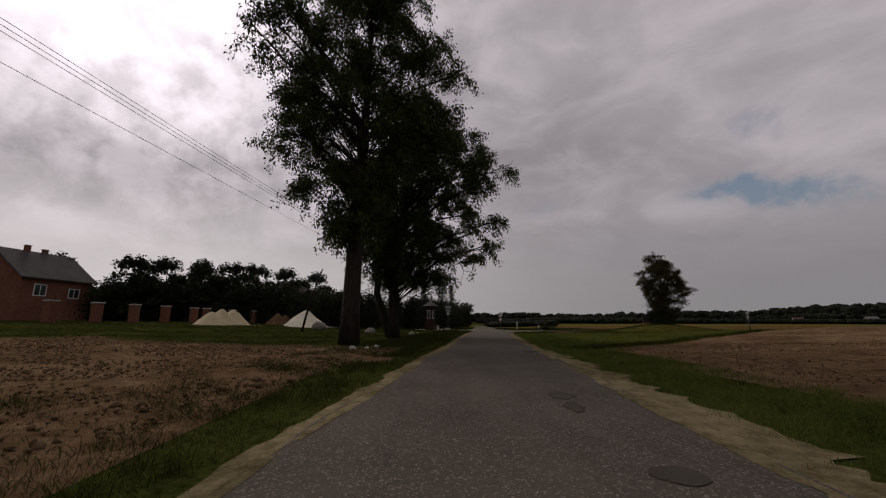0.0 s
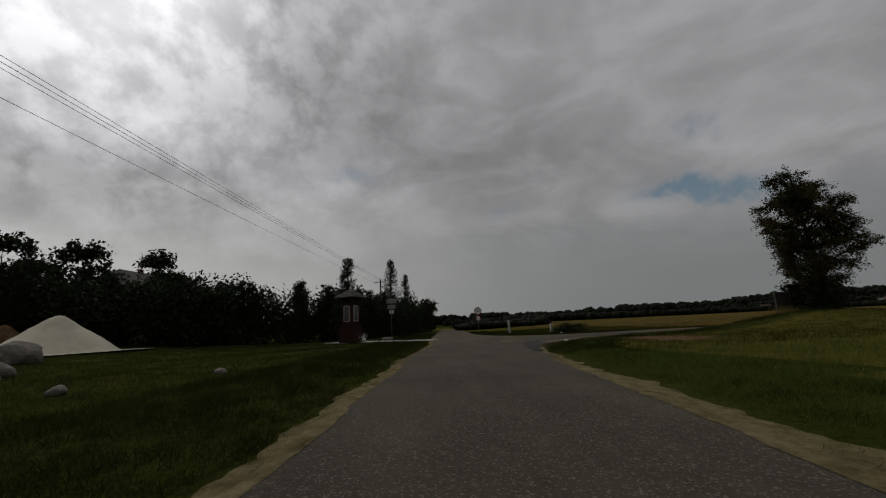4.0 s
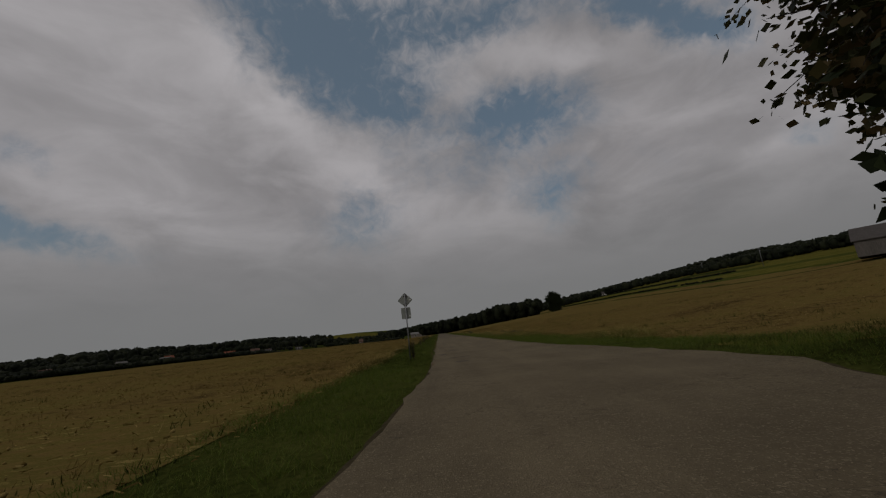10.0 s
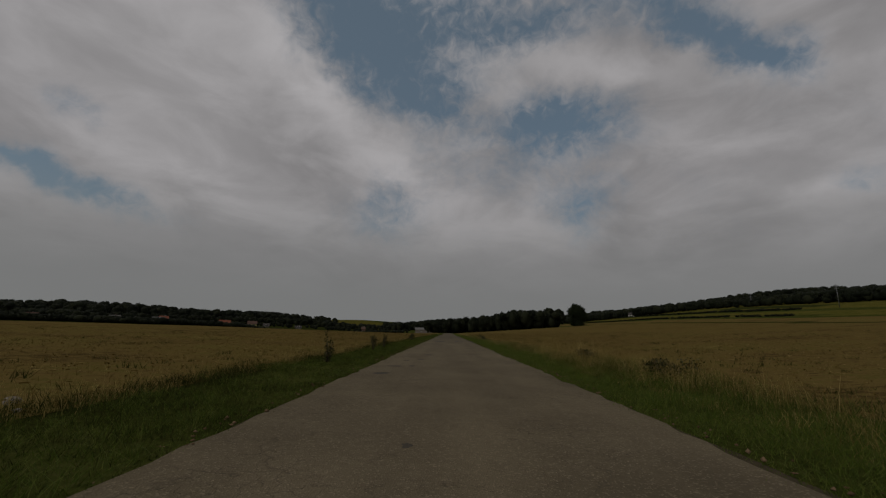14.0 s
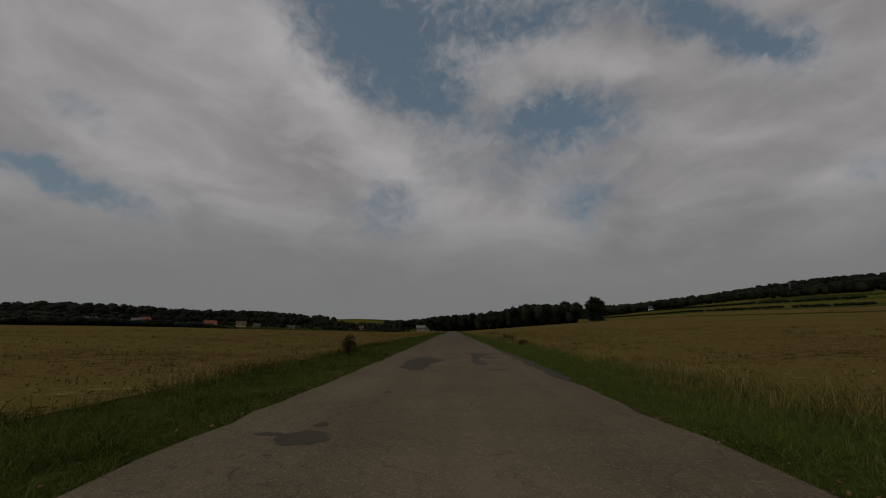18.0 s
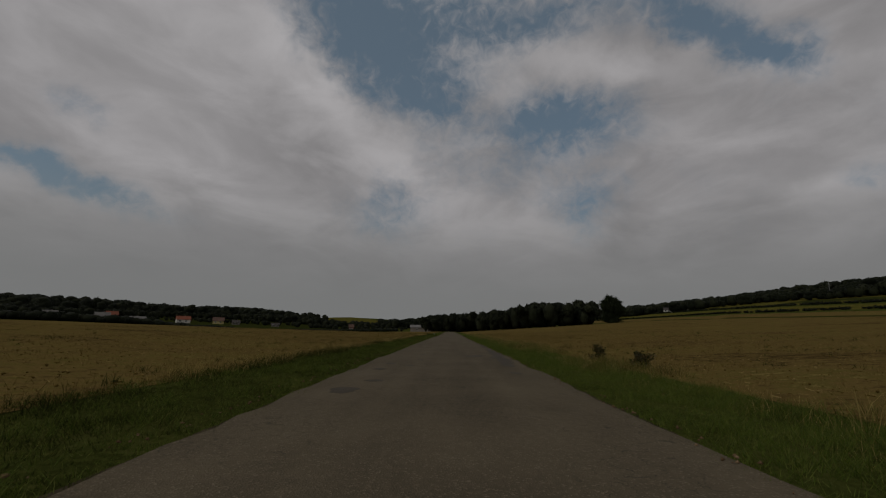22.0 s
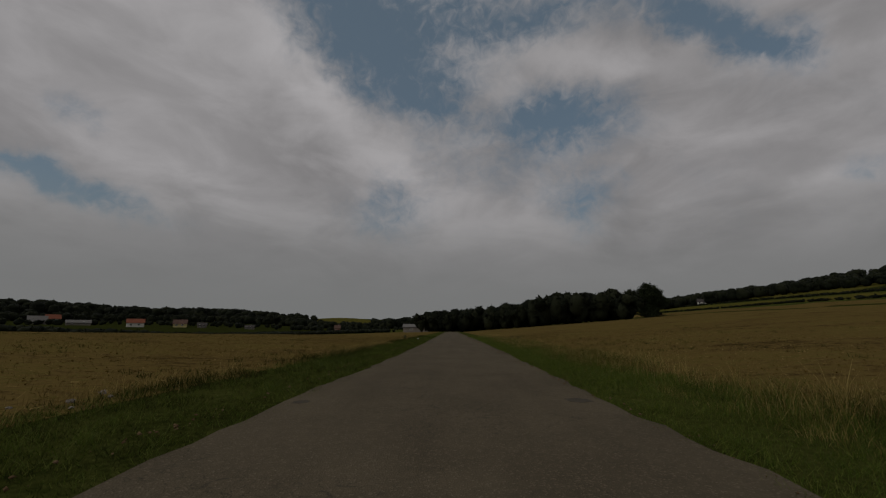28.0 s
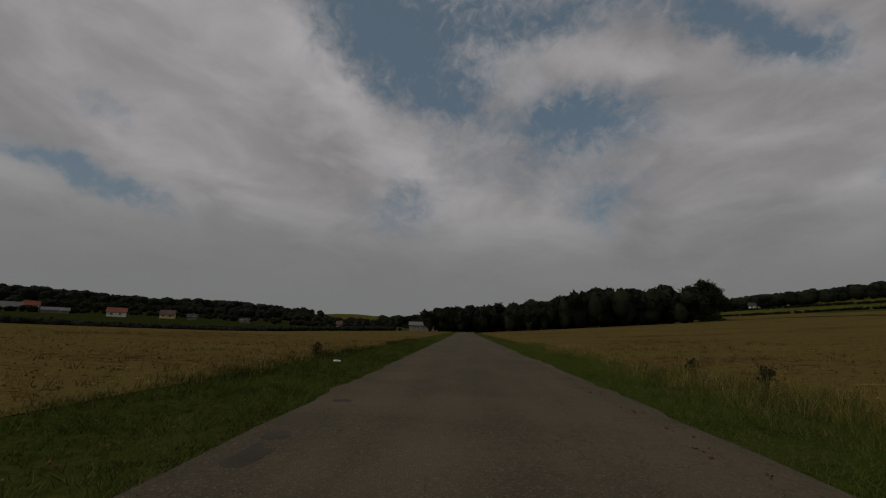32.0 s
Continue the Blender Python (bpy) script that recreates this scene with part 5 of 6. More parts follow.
for x, y, r, s in [(-39.6, -1.1, 0.32, 1), (-45.4, -5.9, 0.58, 2), (-50.5, -9.6, 0.5, 3), (-57.6, -14.6, 1.0, 4), (-47.5, -0.6, 0.16, 5), (-44.0, -2.8, 0.18, 6)]:
    boulder((x, y), r, s)
for x, y, r, s in [(-18.1, -3.1, 0.17, 7), (-18.4, -2.5, 0.12, 8), (-19.4, -2.2, 0.14, 9)]:
    boulder((x, y), r, s, "pale stone lying at the robinia's foot", "stones under the trees", M_CONCRETE)

pillar = thing("brick_pillar", "square red brick fence pillar with a pale cap", "pillar", group="brick fence pillars", at=(-45, -39, 0))
part("shaft", box("shaft", 0.75, 0.75, 2.0, M_BRICK, 0.02), pillar)
part("cap", box("cap", 0.9, 0.9, 0.12, M_CONCRETE, 0.03), pillar, at=(0, 0, 2.0))
U1, L1 = np.array([-0.989, 0.147]), np.array([-0.147, -0.989])
first = True
for d in (33, 37.5, 42, 46.5, 51.5, 54, 60, 66, 73, 80):
    q = U1 * d + L1 * 39.5
    m = pose(q[0], q[1], float(land(q[0], q[1])) - 0.05, 0, 0, -8)
    if first:
        pillar.matrix_world, first = m, False
    else:
        copy_thing(pillar, m)
for x, y, tilt, h in [(-46.6, -13.8, 2.0, 7.4), (-39.6, -7.7, 0.3, 5.4)]:
    st = thing("slender_trunk", "slender dark trunk leaning into the robinia's crown", "tree trunk", group="slender trunks", at=(x, y, 0))
    part("shaft", tubes("shaft", [([(0, 0, -0.1), (0, tilt * 0.4, h * 0.5), (0, tilt, h)], [0.14, 0.11, 0.07], 8)], M_BARK), st)


# ---- houses ----
def window(parent, w, h, at, rz, mat=M_WHITE):
    f = part("window", box("window", w, 0.06, h, M_GLASS, 0.01), parent, "window with dark panes", at=at, rot=(0, 0, rz))
    for dx, dz, sx, sz in ((-w / 2, 0, 0.09, h), (w / 2, 0, 0.09, h), (0, 0, w, 0.09), (0, h - 0.09, w, 0.09), (0, 0, 0.07, h)):
        part("window_frame", box("window_frame", sx, 0.10, sz, mat, 0), f, "white frame", at=(dx, 0, dz))
    return f


def house(name, label, at, rz, lx, ly, eave, ridge, wall, roof, hip=0.0, windows=(), chimneys=(), over=0.45):
    t = thing(name, label, "house", at=(at[0], at[1], float(land(at[0], at[1])) - 0.15), rz=rz)
    hx, hy = lx / 2, ly / 2
    k = hx - (hip * hx)
    v = [(-hx, -hy, 0), (hx, -hy, 0), (hx, hy, 0), (-hx, hy, 0), (-hx, -hy, eave), (hx, -hy, eave), (hx, hy, eave), (-hx, hy, eave)]
    f = [(0, 1, 5, 4), (1, 2, 6, 5), (2, 3, 7, 6), (3, 0, 4, 7), (3, 2, 1, 0), (4, 5, 6, 7)]
    if not hip:
        v += [(-hx, 0, ridge - 0.12), (hx, 0, ridge - 0.12)]
        f += [(4, 7, 8), (6, 5, 9), (4, 8, 9, 5), (7, 6, 9, 8)]
    part("wall", mesh("wall", v, f, wall), t)
    ox, oy = hx + over, hy + over
    drop = over * (ridge - eave) / hy
    e0 = eave - drop
    v, f = [], []
    for dz in (0.0, 0.2):
        v += [(-ox, -oy, e0 + dz), (ox, -oy, e0 + dz), (ox, oy, e0 + dz), (-ox, oy, e0 + dz), (-(k + (0 if hip else over)), 0, ridge + dz), (k + (0 if hip else over), 0, ridge + dz)]
    low, up = (0, 1, 2, 3, 4, 5), (6, 7, 8, 9, 10, 11)
    for s, flip in ((low, True), (up, False)):
        q = [(s[0], s[1], s[5], s[4]), (s[2], s[3], s[4], s[5]), (s[1], s[2], s[5]), (s[3], s[0], s[4])]
        if not hip:
            q = q[:2]
        f += [tuple(reversed(p)) for p in q] if flip else q
    f += [(0, 6, 7, 1), (2, 8, 9, 3)]
    f += [(1, 7, 8, 2), (3, 9, 6, 0)] if hip else [(1, 7, 11, 5), (5, 11, 8, 2), (3, 9, 10, 4), (4, 10, 6, 0)]
    roof_ob = part("roof", mesh("roof", v, f, roof), t)
    for side, x, z, w, h in windows:
        if side == "front":
            window(t, w, h, (x, -hy - 0.01, z), 0)
        elif side == "east":
            window(t, w, h, (-hx - 0.01, x, z), 90)
        else:
            window(t, w, h, (hx + 0.01, x, z), 90)
    for x, y, h in chimneys:
        c = part("chimney", box("chimney", 0.6, 0.5, h, M_BRICK, 0.02), roof_ob, at=(x, y, ridge - 0.6))
        part("chimney_cap", box("chimney_cap", 0.72, 0.62, 0.1, M_CONCRETE, 0.01), c, at=(0, 0, h))
    return t


RZ1 = 180 - 8.5
q = U1 * 51 + L1 * 65
house("brick_house", "two-storey red brick house with a dark tiled gable roof", (q[0], q[1]), RZ1, 9.6, 9.5, 6.2, 10.0, M_BRICK, M_ROOF,
      windows=[("front", -2.4, 3.6, 1.5, 1.6), ("front", 2.2, 3.5, 1.5, 1.4), ("east", 0.0, 6.6, 1.0, 1.4)], chimneys=[(-1.2, 0, 1.5), (1.4, 0.3, 1.3)])
q = U1 * 64 + L1 * 63
house("outbuilding", "low brick outbuilding with a dark roof", (q[0], q[1]), RZ1, 8.0, 7.0, 3.2, 5.6, M_BRICK, M_ROOF, windows=[("front", 0.0, 1.2, 1.2, 1.2)])
house("yellow_house", "yellow plastered house with a low dark hipped roof", (-95.5, -31.5), RZ1, 12.5, 11, 6.4, 9.6, M_PLASTER_Y, M_ROOF, hip=0.55,
      windows=[("front", -3.0, 3.6, 1.4, 1.4), ("front", 2.6, 3.6, 1.4, 1.4)], chimneys=[(1.2, 0.2, 1.2)])
house("barn", "long low grey wooden barn beside the lane", (-80, 420), 4, 17, 8, 3.0, 4.6, M_WOOD, M_ROOF_G, windows=[("front", -4, 1.2, 1.6, 1.0), ("front", 2, 1.2, 1.6, 1.0)])
house("storage_barn", "large grey barn with a shallow dark roof on the rise", (70, 134), -50, 30, 16, 4.6, 8.6, M_WOOD_D, M_ROOF)
FAR = [(-284, 452, 11.5, 8, 3.6, 6.6, M_PLASTER, M_ROOF_R, 40), (-268, 474, 10, 8, 3.4, 6.6, M_PLASTER_Y, M_ROOF_B, 30), (-258, 484, 7, 6, 2.2, 4.6, M_WOOD, M_ROOF, 35), (-318, 446, 15, 7, 2.2, 4.2, M_WOOD, M_ROOF_G, 50),
       (-340, 440, 11, 9, 2.6, 6.6, M_WOOD, M_ROOF_G, 50), (-348, 458, 9, 8, 4.2, 7.4, M_PLASTER, M_ROOF_R, 52), (-382, 440, 11, 8, 2.8, 6.0, M_WOOD, M_ROOF_G, 65), (-390, 372, 10, 8, 3.6, 7.0, M_PLASTER, M_ROOF_B, 70),
       (-232, 505, 8, 6, 2.0, 4.0, M_WOOD, M_ROOF, 20), (-161, 506, 5, 5, 4.4, 7.0, M_BRICK, M_ROOF_B, 12), (132, 505, 8, 6, 3.0, 5.6, M_PLASTER, M_ROOF, -40), (150, 500, 12, 6, 2.6, 4.8, M_PLASTER, M_ROOF, -40)]
for i, (x, y, lx, ly, e, r, w, ro, rz) in enumerate((q[0] + 9, q[1], *(0.82 * v for v in q[2:6]), *q[6:]) for q in FAR):
    house("village_house", "far village house with a %s roof among trees" % ("red tiled" if ro is M_ROOF_R else "brown tiled" if ro is M_ROOF_B else "dark"), (x, y), rz, lx, ly, e, r, w, ro,
          windows=[("front", -lx * 0.25, 1.0, 1.3, 1.3), ("front", lx * 0.2, 1.0, 1.3, 1.3)], chimneys=[(1.0, 0.2, 1.0)])


# ---- power line along the first road ----
def power_pole(x, y, h=9.0):
    t = thing("power_pole", "dark power pole with a crossarm", "power pole", group="power line", at=(x, y, float(land(x, y))))
    part("shaft", tubes("shaft", [([(0, 0, -0.2), (0, 0, h)], [0.15, 0.10], 8)], M_BARK), t)
    part("crossarm", box("crossarm", 0.1, 1.9, 0.1, M_BARK, 0.01), t, at=(0, 0, h - 0.5))
    for k in (-0.45, -0.1, 0.15, 0.4):
        part("insulator", tubes("insulator", [([(0, k, h - 0.4), (0, k, h - 0.2)], [0.04, 0.03], 6)], M_WHITE), t)
    return t


POLES = [(34, -16.8), (-93.5, 3.6), (-140, 10.6)]
for x, y in POLES:
    power_pole(x, y, 8.6)
for k, dz in ((-0.1, 0), (0.15, 0), (0.4, 0), (-0.45, -0.55)):
    specs = []
    for (x0, y0), (x1, y1) in zip(POLES, POLES[1:]):
        pts = [(x0 + (x1 - x0) * s, y0 + (y1 - y0) * s + k, 8.4 + dz + float(land(x0, y0)) * (1 - s) + float(land(x1, y1)) * s - 0.5 * (4 * s * (1 - s))) for s in np.linspace(0, 1, 25)]
        specs.append((pts, [0.009] * 25, 4))
    tagged(new("power_cable", tubes("power_cable", specs, M_CABLE)), "thin dark power cable hanging between poles", "cable", group="power line")
for x, y, h in ((150, 283, 13), (192, 400, 11)):
    mast = thing("pylon", "thin far pylon on the eastern rise", "pylon", group="pylons on the rise", at=(x, y, float(land(x, y)) - 0.2))
    part("shaft", tubes("shaft", [([(0, 0, 0), (0, 0, h)], [0.17, 0.11], 6)], M_ZINC), mast)
    part("crossarm", box("crossarm", 3.2, 0.2, 0.2, M_ZINC, 0.02), mast, at=(0, 0, h - 1.0))
    part("crossarm", box("crossarm", 2.2, 0.2, 0.2, M_ZINC, 0.02), mast, at=(0, 0, h - 2.6))


# ---- grass, straw, clods ----
def blades(name, label, x, y, h, mat, seed, per=5, spread=0.10, width=0.006, lift=0.0, category="grass", tall=False, lean_by=0.32):
    """Tufts of tapering blades."""
    rng = np.random.default_rng(seed)
    n = len(x)
    z = land(x, y) + lift
    base = np.repeat(np.stack([x, y, z], 1), per, 0) + np.concatenate([rng.normal(size=(n * per, 2)) * spread, np.zeros((n * per, 1))], 1)
    hh = np.repeat(h, per) * rng.uniform(0.5, 1.2, n * per)
    a = rng.uniform(0, 2 * math.pi, n * per)
    side = np.stack([np.cos(a), np.sin(a), np.zeros_like(a)], 1)
    lean = np.concatenate([rng.normal(size=(n * per, 2)) * lean_by, np.ones((n * per, 1))], 1)
    w = width * (0.7 + hh * 1.2)[:, None]
    mid = base + lean * hh[:, None] * 0.55
    tip = base + lean * np.array([1.5, 1.5, 1.0]) * hh[:, None]
    if tall:
        v = np.stack([base - side * w, base + side * w, mid + side * w * 0.8, mid - side * w * 0.8, tip - side * w * 0.2, tip + side * w * 0.2], 1).reshape(-1, 3)
        k = np.arange(n * per)[:, None] * 6
        f = np.concatenate([k + np.array([0, 1, 2, 3]), k + np.array([3, 2, 5, 4])])
    else:
        v = np.stack([base - side * w, base + side * w, tip], 1).reshape(-1, 3)
        f = np.arange(n * per * 3).reshape(-1, 3)
    return tagged(new(name, mesh(name, v, f, mat)), label, category, kind="stuff")


def beside(line, lo, hi, density, seed, power=1.6):
    """Random spots from lo to hi metres to the right of a line."""
    rng = np.random.default_rng(seed)
    d = np.diff(line, axis=0)
    L = np.linalg.norm(d, axis=1)
    n = int(L.sum() * (hi - lo) * density)
    i = rng.choice(len(L), n, p=L / L.sum())
    s = rng.uniform(0, 1, n)[:, None]
    o = lo + (hi - lo) * rng.uniform(0, 1, n)[:, None] ** power
    nrm = np.stack([d[:, 1], -d[:, 0]], 1) / L[:, None]
    p = line[i] + d[i] * s + nrm[i] * o
    return p[:, 0], p[:, 1], o[:, 0]


left_1 = smooth_line([(9, -3.25)] + R1_LEFT[2:13])[::-1]
right_1 = smooth_line([(9, 1.08)] + CORNER[::-1][2:7])
right_2 = smooth_line(CORNER[::-1][6:] + R2_RIGHT[::-1][1:9])
left_2 = smooth_line((R1_RIGHT[2:] + R2_LEFT[1:6])[::-1])
left_3 = smooth_line(R2_LEFT[5:12] + [(-63.1, 255)])[::-1]
right_3 = smooth_line([(-58.1, 50)] + R2_RIGHT[4:10][::-1] + [(-58.0, 255)])
rngg = np.random.default_rng(3)
for nm, line, lo, hi, den, hh, sd in [("roadside_grass", left_1, 0.3, 5.0, 56, 0.14, 1), ("roadside_grass", right_1, 0.8, 3.6, 60, 0.13, 2), ("roadside_grass", left_2, 0.15, 3.0, 50, 0.14, 3),
                                      ("roadside_grass", left_3, -0.06, 3.15, 84, 0.10, 4), ("roadside_grass", right_3, -0.08, 3.3, 84, 0.115, 5), ("roadside_grass", right_2, 0.25, 3.2, 50, 0.15, 17)]:
    x, y, o = beside(line, lo, hi, den, sd, 1.0)
    clump = np.clip(0.75 + 0.45 * np.sin(x * 1.7 + 2 * np.sin(y * 0.9)) * np.sin(y * 1.3) + 0.35 * np.sin(x * 5.3 + y * 0.7) * np.sin(y * 4.1 + np.sin(x * 3.0)), 0.25, 1.6)
    h = hh * clump * np.clip(0.8 + o * 0.3, 0.7, 1.15)
    # darker blades: all of left_1, half of left_3, the crossing's corner
    dark = (x == x) if sd == 1 else (rngg.uniform(0, 1, len(x)) < 0.5) if sd == 4 else (x < -47) & (y < 34)
    for k, m in ((dark, M_WEED_SHADED_TURF), (~dark, M_BLADE)):
        if k.sum() > 20:
            blades(nm, "short green roadside grass with uneven tufts", x[k], y[k], h[k], m, sd, 8, 0.07, 0.0048, lean_by=0.45)
for line, sd in ((left_1, 31), (right_1, 32), (right_3, 33), (left_3, 34)):      # sparse tufts on the sandy strips
    x, y, o = beside(line, *((0.15, 1.05) if sd < 33 else (-0.28, 0.12)), 24 if sd < 33 else 16, sd, 0.5)
    blades("verge_tufts", "sparse grass tufts growing in the sandy strip", x, y, rngg.uniform(0.03, 0.10, len(x)), M_BLADE, sd, 9, 0.07, 0.005)
for line, lo, hi, sd in ((left_1, 0.5, 4.5, 41), (right_1, 1.1, 3.4, 42), (right_3, 0.15, 2.6, 43), (left_3, 0.15, 2.6, 44), (right_2, 0.5, 3.0, 45)):
    x, y, o = beside(line, lo, hi, 5.0, sd, 1.0)
    k = np.sin(x * 1.1 + 2.3 * np.sin(y * 0.6)) + 0.8 * np.sin(y * 2.3 + x) > 0.25
    blades("lush_tufts", "taller leafy tufts in the roadside grass", x[k], y[k], rngg.uniform(0.09, 0.19, k.sum()), M_BLADE if sd > 42 else M_WEED_SHADED_TURF, sd, 26, 0.085, 0.0035, tall=True, lean_by=0.6)
# loose sand drifted over the asphalt's edges on the first road
v, f = [], []
for i in range(150):
    s = rngg.uniform(-46, 3)
    side = i % 2
    yy = float(np.interp(s, [q[0] for q in R1_LEFT[:10]][::-1], [q[1] for q in R1_LEFT[:10]][::-1])) + 0.08 if side else float(np.interp(s, [q[0] for q in CORNER], [q[1] for q in CORNER])) - 0.08
    b = blob(s, yy, rngg.uniform(0.4, 1.5), rngg.uniform(0.04, 0.13), -8.5, 500 + i, 18, 0.25)
    k = len(v)
    z = 0.0515 + 0.00003 * i
    v += [(s, yy, z)] + [(p, q, z) for p, q in b]
    f += [(k, k + 1 + n, k + 1 + (n + 1) % 18) for n in range(18)]
tagged(new("drifted_sand", mesh("drifted_sand", v, f, M_SAND)), "thin loose sand drifted over the asphalt edge", "sand", kind="stuff")
# short turf on the green by the boulders and under the trees
x, y = rngg.uniform(-75, -14, 44000), rngg.uniform(-40, 8, 44000)
k = (r1n(x, y) < -3.4) & ~plough_s(x, y)
# the trees' shade is put into the turf's colour, a darker green
blades("green_turf", "short green turf under the trees, coloured dark for their shade", x[k], y[k], np.full(k.sum(), 0.12), M_WEED_SHADED_TURF, 6, 8, 0.16)
x, y = rngg.uniform(-60, -18, 22000), rngg.uniform(5, 46, 22000)
k = (r1n(x, y) > 5.4) & (x > -59.5 + np.clip(25 - y, 0, 20) * 0.6) & (x > np.interp(y, [30, 36, 39, 42, 45, 48], [-60.2, -59.7, -58.3, -57.2, -57.1, -57.3])) & ~plough_n(x, y) & ~bare(x, y)
for q, m in ((k & (x < -46), M_WEED_SHADED_TURF), (k & (x >= -46), M_BLADE)):
    blades("meadow_grass", "short grass of the corner meadow", x[q], y[q], np.full(q.sum(), 0.16), m, 7, 8, 0.16)
x, y = rngg.uniform(-95, -65.6, 16000), rngg.uniform(15.5, 34, 16000)
k = (y > np.interp(x, [-100, -82, -74, -70.5, -67.6, -65.6], [17.9, 15.3, 15.0, 15.3, 16.6, 19.0])) & (x < np.interp(y, [15, 21, 24, 27.5, 34], [-66, -65.4, -65.7, -66.2, -65.6]))
blades("green_turf", "rough green grass at the corner of the crossing", x[k], y[k], rngg.uniform(0.06, 0.2, k.sum()), M_WEED_SHADED_TURF, 36, 8, 0.12, 0.005, lean_by=0.45)
# weedy balk between the meadow and the ploughed soil
b = rngg.uniform(0, 1, 2600)
x, y = -17.3 - 31 * b - np.abs(rngg.normal(0, 0.45, 2600)), 6.6 + 39.7 * b + rngg.normal(0, 0.3, 2600)
blades("balk_weeds", "dark uneven weeds on the balk beside the ploughed soil", x, y, rngg.uniform(0.06, 0.22, 2600), M_WEED_SHADED_TURF, 18, 14, 0.2, 0.005, tall=True, lean_by=0.4)
# tall dry grasses at the field edges
stand = lambda y: 0.02 + 0.75 * np.exp(-((y - 85) / 7.0) ** 2) + 0.2 * np.exp(-((y - 112) / 9.0) ** 2) + 0.2 * np.exp(-((y - 190) / 14.0) ** 2) + 0.25 * np.exp(-((y - 238) / 15.0) ** 2)
x, y, o = beside(right_3, 2.3, 4.4, 10, 8, 1.0)
k = rngg.uniform(0, 1, len(x)) < stand(y) * 1.5 * np.clip(0.4 + 0.8 * np.sin(x * 2.1 + 1.7 * np.sin(y * 0.8)), 0, 1)
blades("tall_dry_grass", "tall straw-coloured grass along the field edge", x[k], y[k], rngg.uniform(0.4, 0.95, k.sum()) * np.clip(0.6 + 0.6 * stand(y[k]), 0, 1), M_DRY, 8, 8, 0.13, 0.0027, tall=True, lean_by=0.17)
x, y, o = beside(right_3, 1.3, 4.2, 30, 9, 1.0)
lush = np.clip(0.4 + 0.5 * np.sin(y * 0.35 + 2 * np.sin(y * 0.13)) + 0.35 * np.sin(y * 1.7 + x * 2.0) * np.sin(x * 1.9 - y * 0.6) + 0.5 * np.exp(-((y - 205) / 18.0) ** 2) + 0.4 * np.exp(-((y - 88) / 14.0) ** 2), 0, 1)
k = rngg.uniform(0, 1, len(x)) < 0.15 + 0.85 * lush
for j, (m, tip) in enumerate(((M_WEED_SHADED_TURF, 0.9), (M_BLADE, 0.85), (M_DRY, 1.15), (M_MEADOW_TUFT, 1.0))):
    q = k & (np.arange(len(x)) % 4 == j)
    blades("rank_grass", "rank yellow-green grass and weeds along the field edge", x[q], y[q], rngg.uniform(0.2, 0.5, q.sum()) * tip * (0.35 + 0.65 * lush[q]) * sstep(0.7, 3.0, o[q]), m, 90 + j, 15, 0.14, 0.0026, tall=True, lean_by=0.34)
x, y, o = beside(left_3, 2.5, 3.6, 22, 10, 1.0)
k = rngg.uniform(0, 1, len(x)) < np.clip(0.30 + 0.5 * np.sin(y * 0.37 + 2 * np.sin(y * 0.16 + 1)), 0.06, 1)
blades("tall_dry_grass", "pale grass beside the stubble", x[k], y[k], rngg.uniform(0.12, 0.36, k.sum()), M_DRY, 11, 9, 0.13, 0.003, tall=True, lean_by=0.22)
x, y, o = beside(left_3, 2.3, 3.3, 26, 14, 1.0)
k = rngg.uniform(0, 1, len(x)) < np.clip(0.45 + 0.5 * np.sin(y * 0.47 + 2 * np.sin(y * 0.23)), 0.04, 1)
blades("tall_weeds", "dark green weeds beside the stubble", x[k], y[k], rngg.uniform(0.08, 0.24, k.sum()), M_WEED_SHADED_TURF, 15, 12, 0.14, 0.005, tall=True, lean_by=0.4)
x, y = rngg.normal(-58.9, 0.45, 90), rngg.normal(33.0, 0.6, 90)
blades("tall_dry_grass", "straw-coloured grass at the notice board's foot", x, y, rngg.uniform(0.25, 0.6, 90), M_DRY, 16, 10, 0.12, 0.003, tall=True)
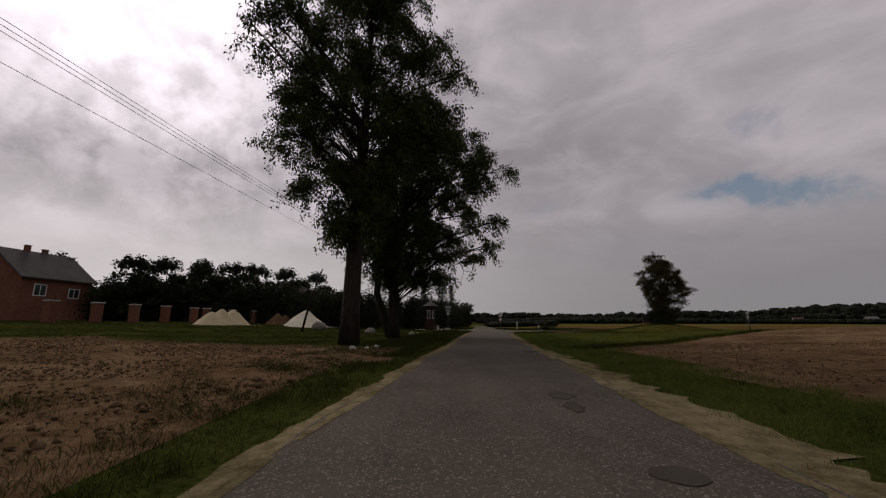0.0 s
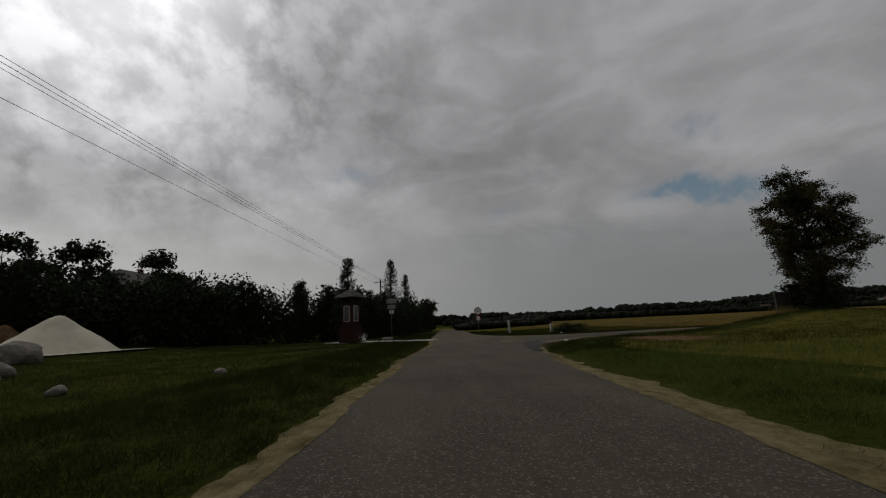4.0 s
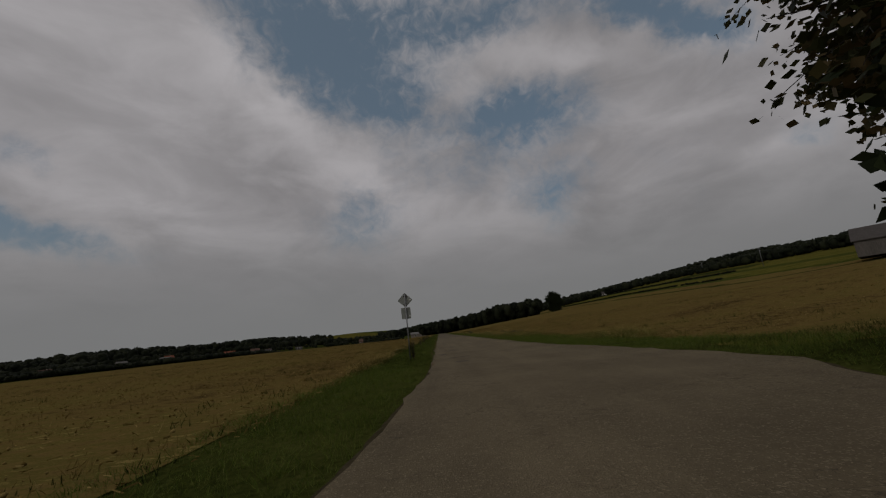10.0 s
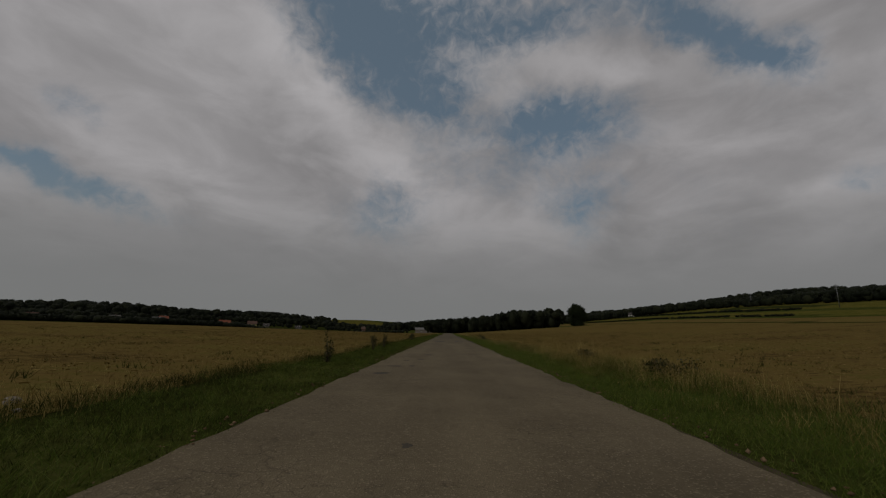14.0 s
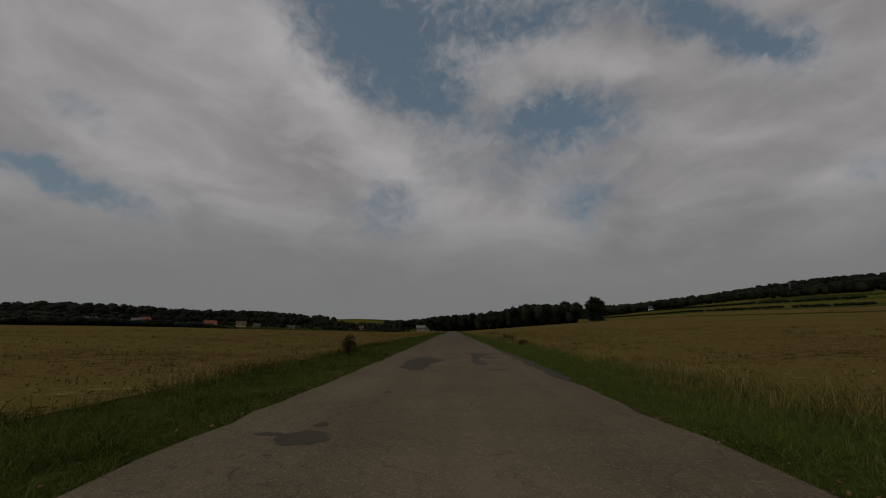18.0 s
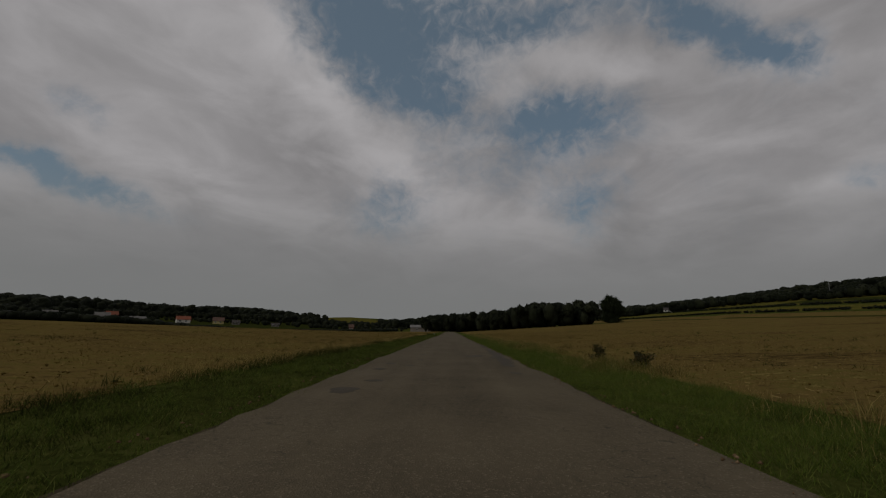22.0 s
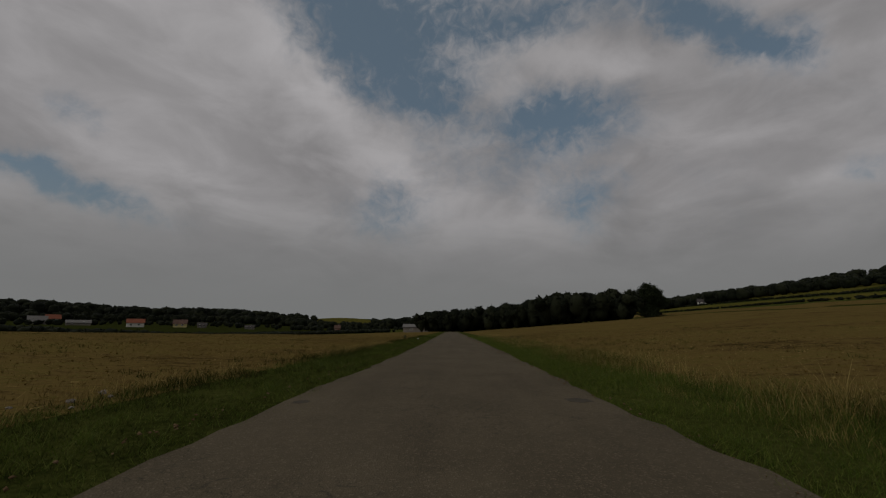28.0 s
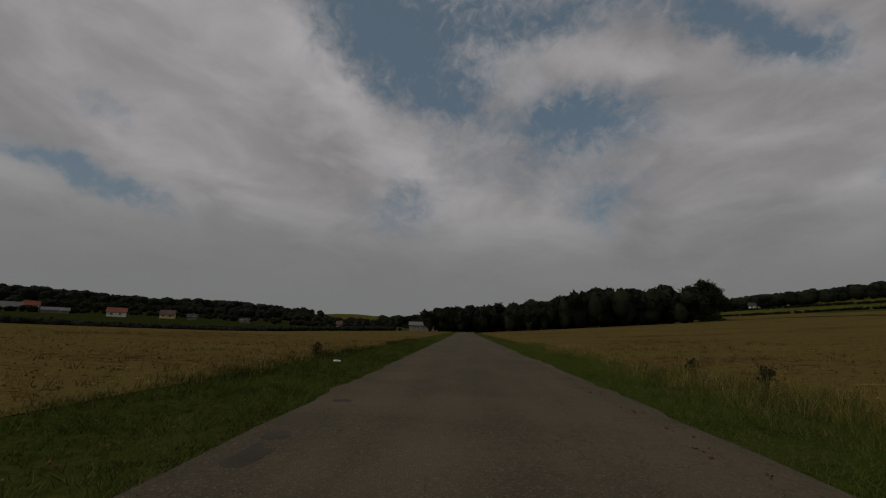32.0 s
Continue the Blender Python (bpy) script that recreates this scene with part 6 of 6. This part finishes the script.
# straw and stubble, with lying straw and weeds that came up between the rows
for sd, x0, x1 in ((12, -110, -66.6), (13, -55.0, -18)):
    n = 30000
    a = rngg.uniform(0, 1, n) ** 1.9
    x = x1 - (x1 - x0) * a if sd == 12 else x0 + (x1 - x0) * a
    y = rngg.uniform(28 if sd == 12 else 47, 250, n)
    k = np.sin(x * 0.9 + 2 * np.sin(y * 0.5)) * np.sin(y * 0.7 + np.sin(x * 0.6)) > -0.45
    blades("stubble", "cut straw stubble standing in rows", (np.round(x / 0.24) * 0.24)[k], y[k], rngg.uniform(0.07, 0.17, k.sum()), M_STRAW, sd, 4, 0.08, 0.006, 0.02)
    n = 26000
    a = rngg.uniform(0, 1, n) ** 2.0
    x = x1 - (x1 - x0) * a if sd == 12 else x0 + (x1 - x0) * a
    y = rngg.uniform(28 if sd == 12 else 47, 250, n)
    w, L = rngg.uniform(0, math.pi, n), rngg.uniform(0.03, 0.09, n)[:, None]
    d = np.stack([np.cos(w), np.sin(w), rngg.normal(size=n) * 0.15], 1)
    e = np.stack([-np.sin(w), np.cos(w), rngg.normal(size=n) * 0.6], 1) * 0.006
    c = np.stack([x, y, land(x, y) + rngg.uniform(0.04, 0.1, n)], 1)
    v = np.stack([c - d * L - e, c - d * L + e, c + d * L + e, c + d * L - e], 1).reshape(-1, 3)
    tagged(new("lying_straw", mesh("lying_straw", v, np.arange(n * 4).reshape(-1, 4), M_STRAW)), "loose straw lying on the stubble", "straw", kind="stuff")
    n = 2600
    a = rngg.uniform(0, 1, n) ** 1.6
    x = x1 - (x1 - x0) * a if sd == 12 else x0 + (x1 - x0) * a
    y = rngg.uniform(28 if sd == 12 else 47, 250, n)
    k = np.sin(x * 0.35 + 1.5 * np.sin(y * 0.12)) > -0.3
    blades("stubble_weeds", "small dark weeds between the stubble", x[k], y[k], rngg.uniform(0.08, 0.2, k.sum()), M_WEED_SHADED_TURF, sd + 5, 12, 0.13, 0.010, 0.02)


def clods(name, label, keep, x0, x1, y0, y1, n, size, seed, mat):
    rng = np.random.default_rng(seed)
    x, y = rng.uniform(x0, x1, n), rng.uniform(y0, y1, n)
    k = keep(x, y)
    x, y = x[k], y[k]
    n = len(x)
    s = size * rng.uniform(0.3, 1.3, n) ** 1.5
    d = np.array([(1, 0, 0), (0, 1, 0), (-1, 0, 0), (0, -1, 0), (0, 0, 0.8), (0, 0, -0.6)], float)
    v = np.stack([x, y, land(x, y) + 0.06], 1)[:, None, :] + (d[None] * rng.uniform(0.6, 1.35, (n, 6, 1)) + rng.normal(size=(n, 6, 3)) * 0.15) * s[:, None, None]
    tri = np.array([(0, 1, 4), (1, 2, 4), (2, 3, 4), (3, 0, 4), (1, 0, 5), (2, 1, 5), (3, 2, 5), (0, 3, 5)])
    f = (tri[None] + (np.arange(n) * 6)[:, None, None]).reshape(-1, 3)
    return tagged(new(name, mesh(name, v.reshape(-1, 3), f, mat)), label, "soil clods", kind="stuff")


clods("soil_clods", "brown clods on the ploughed field", plough_s, -26, 12, -34, 2, 40000, 0.036, 21, M_CLOD)
clods("soil_clods", "larger turned clods on the ploughed field", plough_s, -26, 12, -20, 2, 3000, 0.062, 28, M_CLOD)
clods("soil_clods", "brown clods on the ploughed field", plough_n, -20, 16, 4, 34, 20000, 0.032, 22, M_CLOD)
clods("soil_clods", "larger turned clods on the ploughed field", plough_n, -20, 12, 4, 30, 1500, 0.05, 29, M_CLOD)
clods("stubble_clods", "brown clods and straw clumps on the stubble", lambda x, y: x < -66.9 - np.abs(np.sin(y * 3.1)) * 0.5, -84, -66.6, 30, 245, 22000, 0.030, 26, M_STRAW)
clods("stubble_clods", "brown clods and straw clumps on the stubble", lambda x, y: x > -53.9 + np.abs(np.sin(y * 2.3)) * 0.6, -54.4, -38, 48, 245, 20000, 0.030, 27, M_STRAW)
for keep, x0, x1, y0, y1, sd in ((plough_s, -20, 16, -30, 0, 24), (plough_n, -18, 16, 4, 30, 25)):
    x, y = rngg.uniform(x0, x1, 700), rngg.uniform(y0, y1, 700)
    k = keep(x, y) & (np.sin(x * 0.8 + 2 * np.sin(y * 0.6)) > 0.0)
    blades("dry_tufts", "dry straw and weed tufts on the ploughed soil", x[k], y[k], rngg.uniform(0.05, 0.13, k.sum()), M_STRAW, sd, 14, 0.16, 0.004, lean_by=0.8)
clods("verge_pebbles", "crumbs of stone along the asphalt edge", lambda x, y: np.abs(np.minimum(np.abs(x + 64.0), np.abs(x + 58.4)) - 0.05) < 0.12, -65, -57, 48, 245, 30000, 0.02, 23, M_CLOD)

# pale field stones thrown to the edge of the stubble
for i, (x, y, r) in enumerate([(-66.7, 188.7, 0.06), (-66.5, 189.2, 0.045), (-66.9, 189.5, 0.07), (-66.3, 188.3, 0.035), (-67.1, 188.2, 0.04), (-67.5, 72.3, 0.10), (-66.9, 71.8, 0.05)]):
    boulder((x, y), r, 20 + i, "pale field stone at the stubble's edge", "stones at the field edge", M_STONE)

# weeds at the foot of the priority sign and single tall plants at the field edge
for i, (x, y, h, r) in enumerate([(-64.95, 54.75, 0.85, 0.13), (-65.8, 117.4, 0.95, 0.25), (-65.7, 81.0, 1.0, 0.17), (-65.6, 89.5, 0.8, 0.15), (-65.6, 93.5, 0.85, 0.15), (-54.5, 150.5, 0.6, 0.3), (-54.2, 147.0, 0.55, 0.32), (-66.4, 231.0, 0.4, 0.18), (-55.6, 131.0, 0.4, 0.3),
                                  (-53.6, 226.3, 0.5, 0.18), (-53.9, 229.0, 0.5, 0.18), (-66.4, 121.0, 0.4, 0.17), (-55.2, 78.5, 0.6, 0.5), (-55.4, 84.0, 0.55, 0.45)]):
    shrub("weed_plant", h, r, 200 + i, "leafy green weed at the field's edge", at=(x, y, float(land(x, y))), n=260 if r < 0.2 else 1100, leaf=0.08, mat=M_LEAF_C, category="weed", group="weeds")
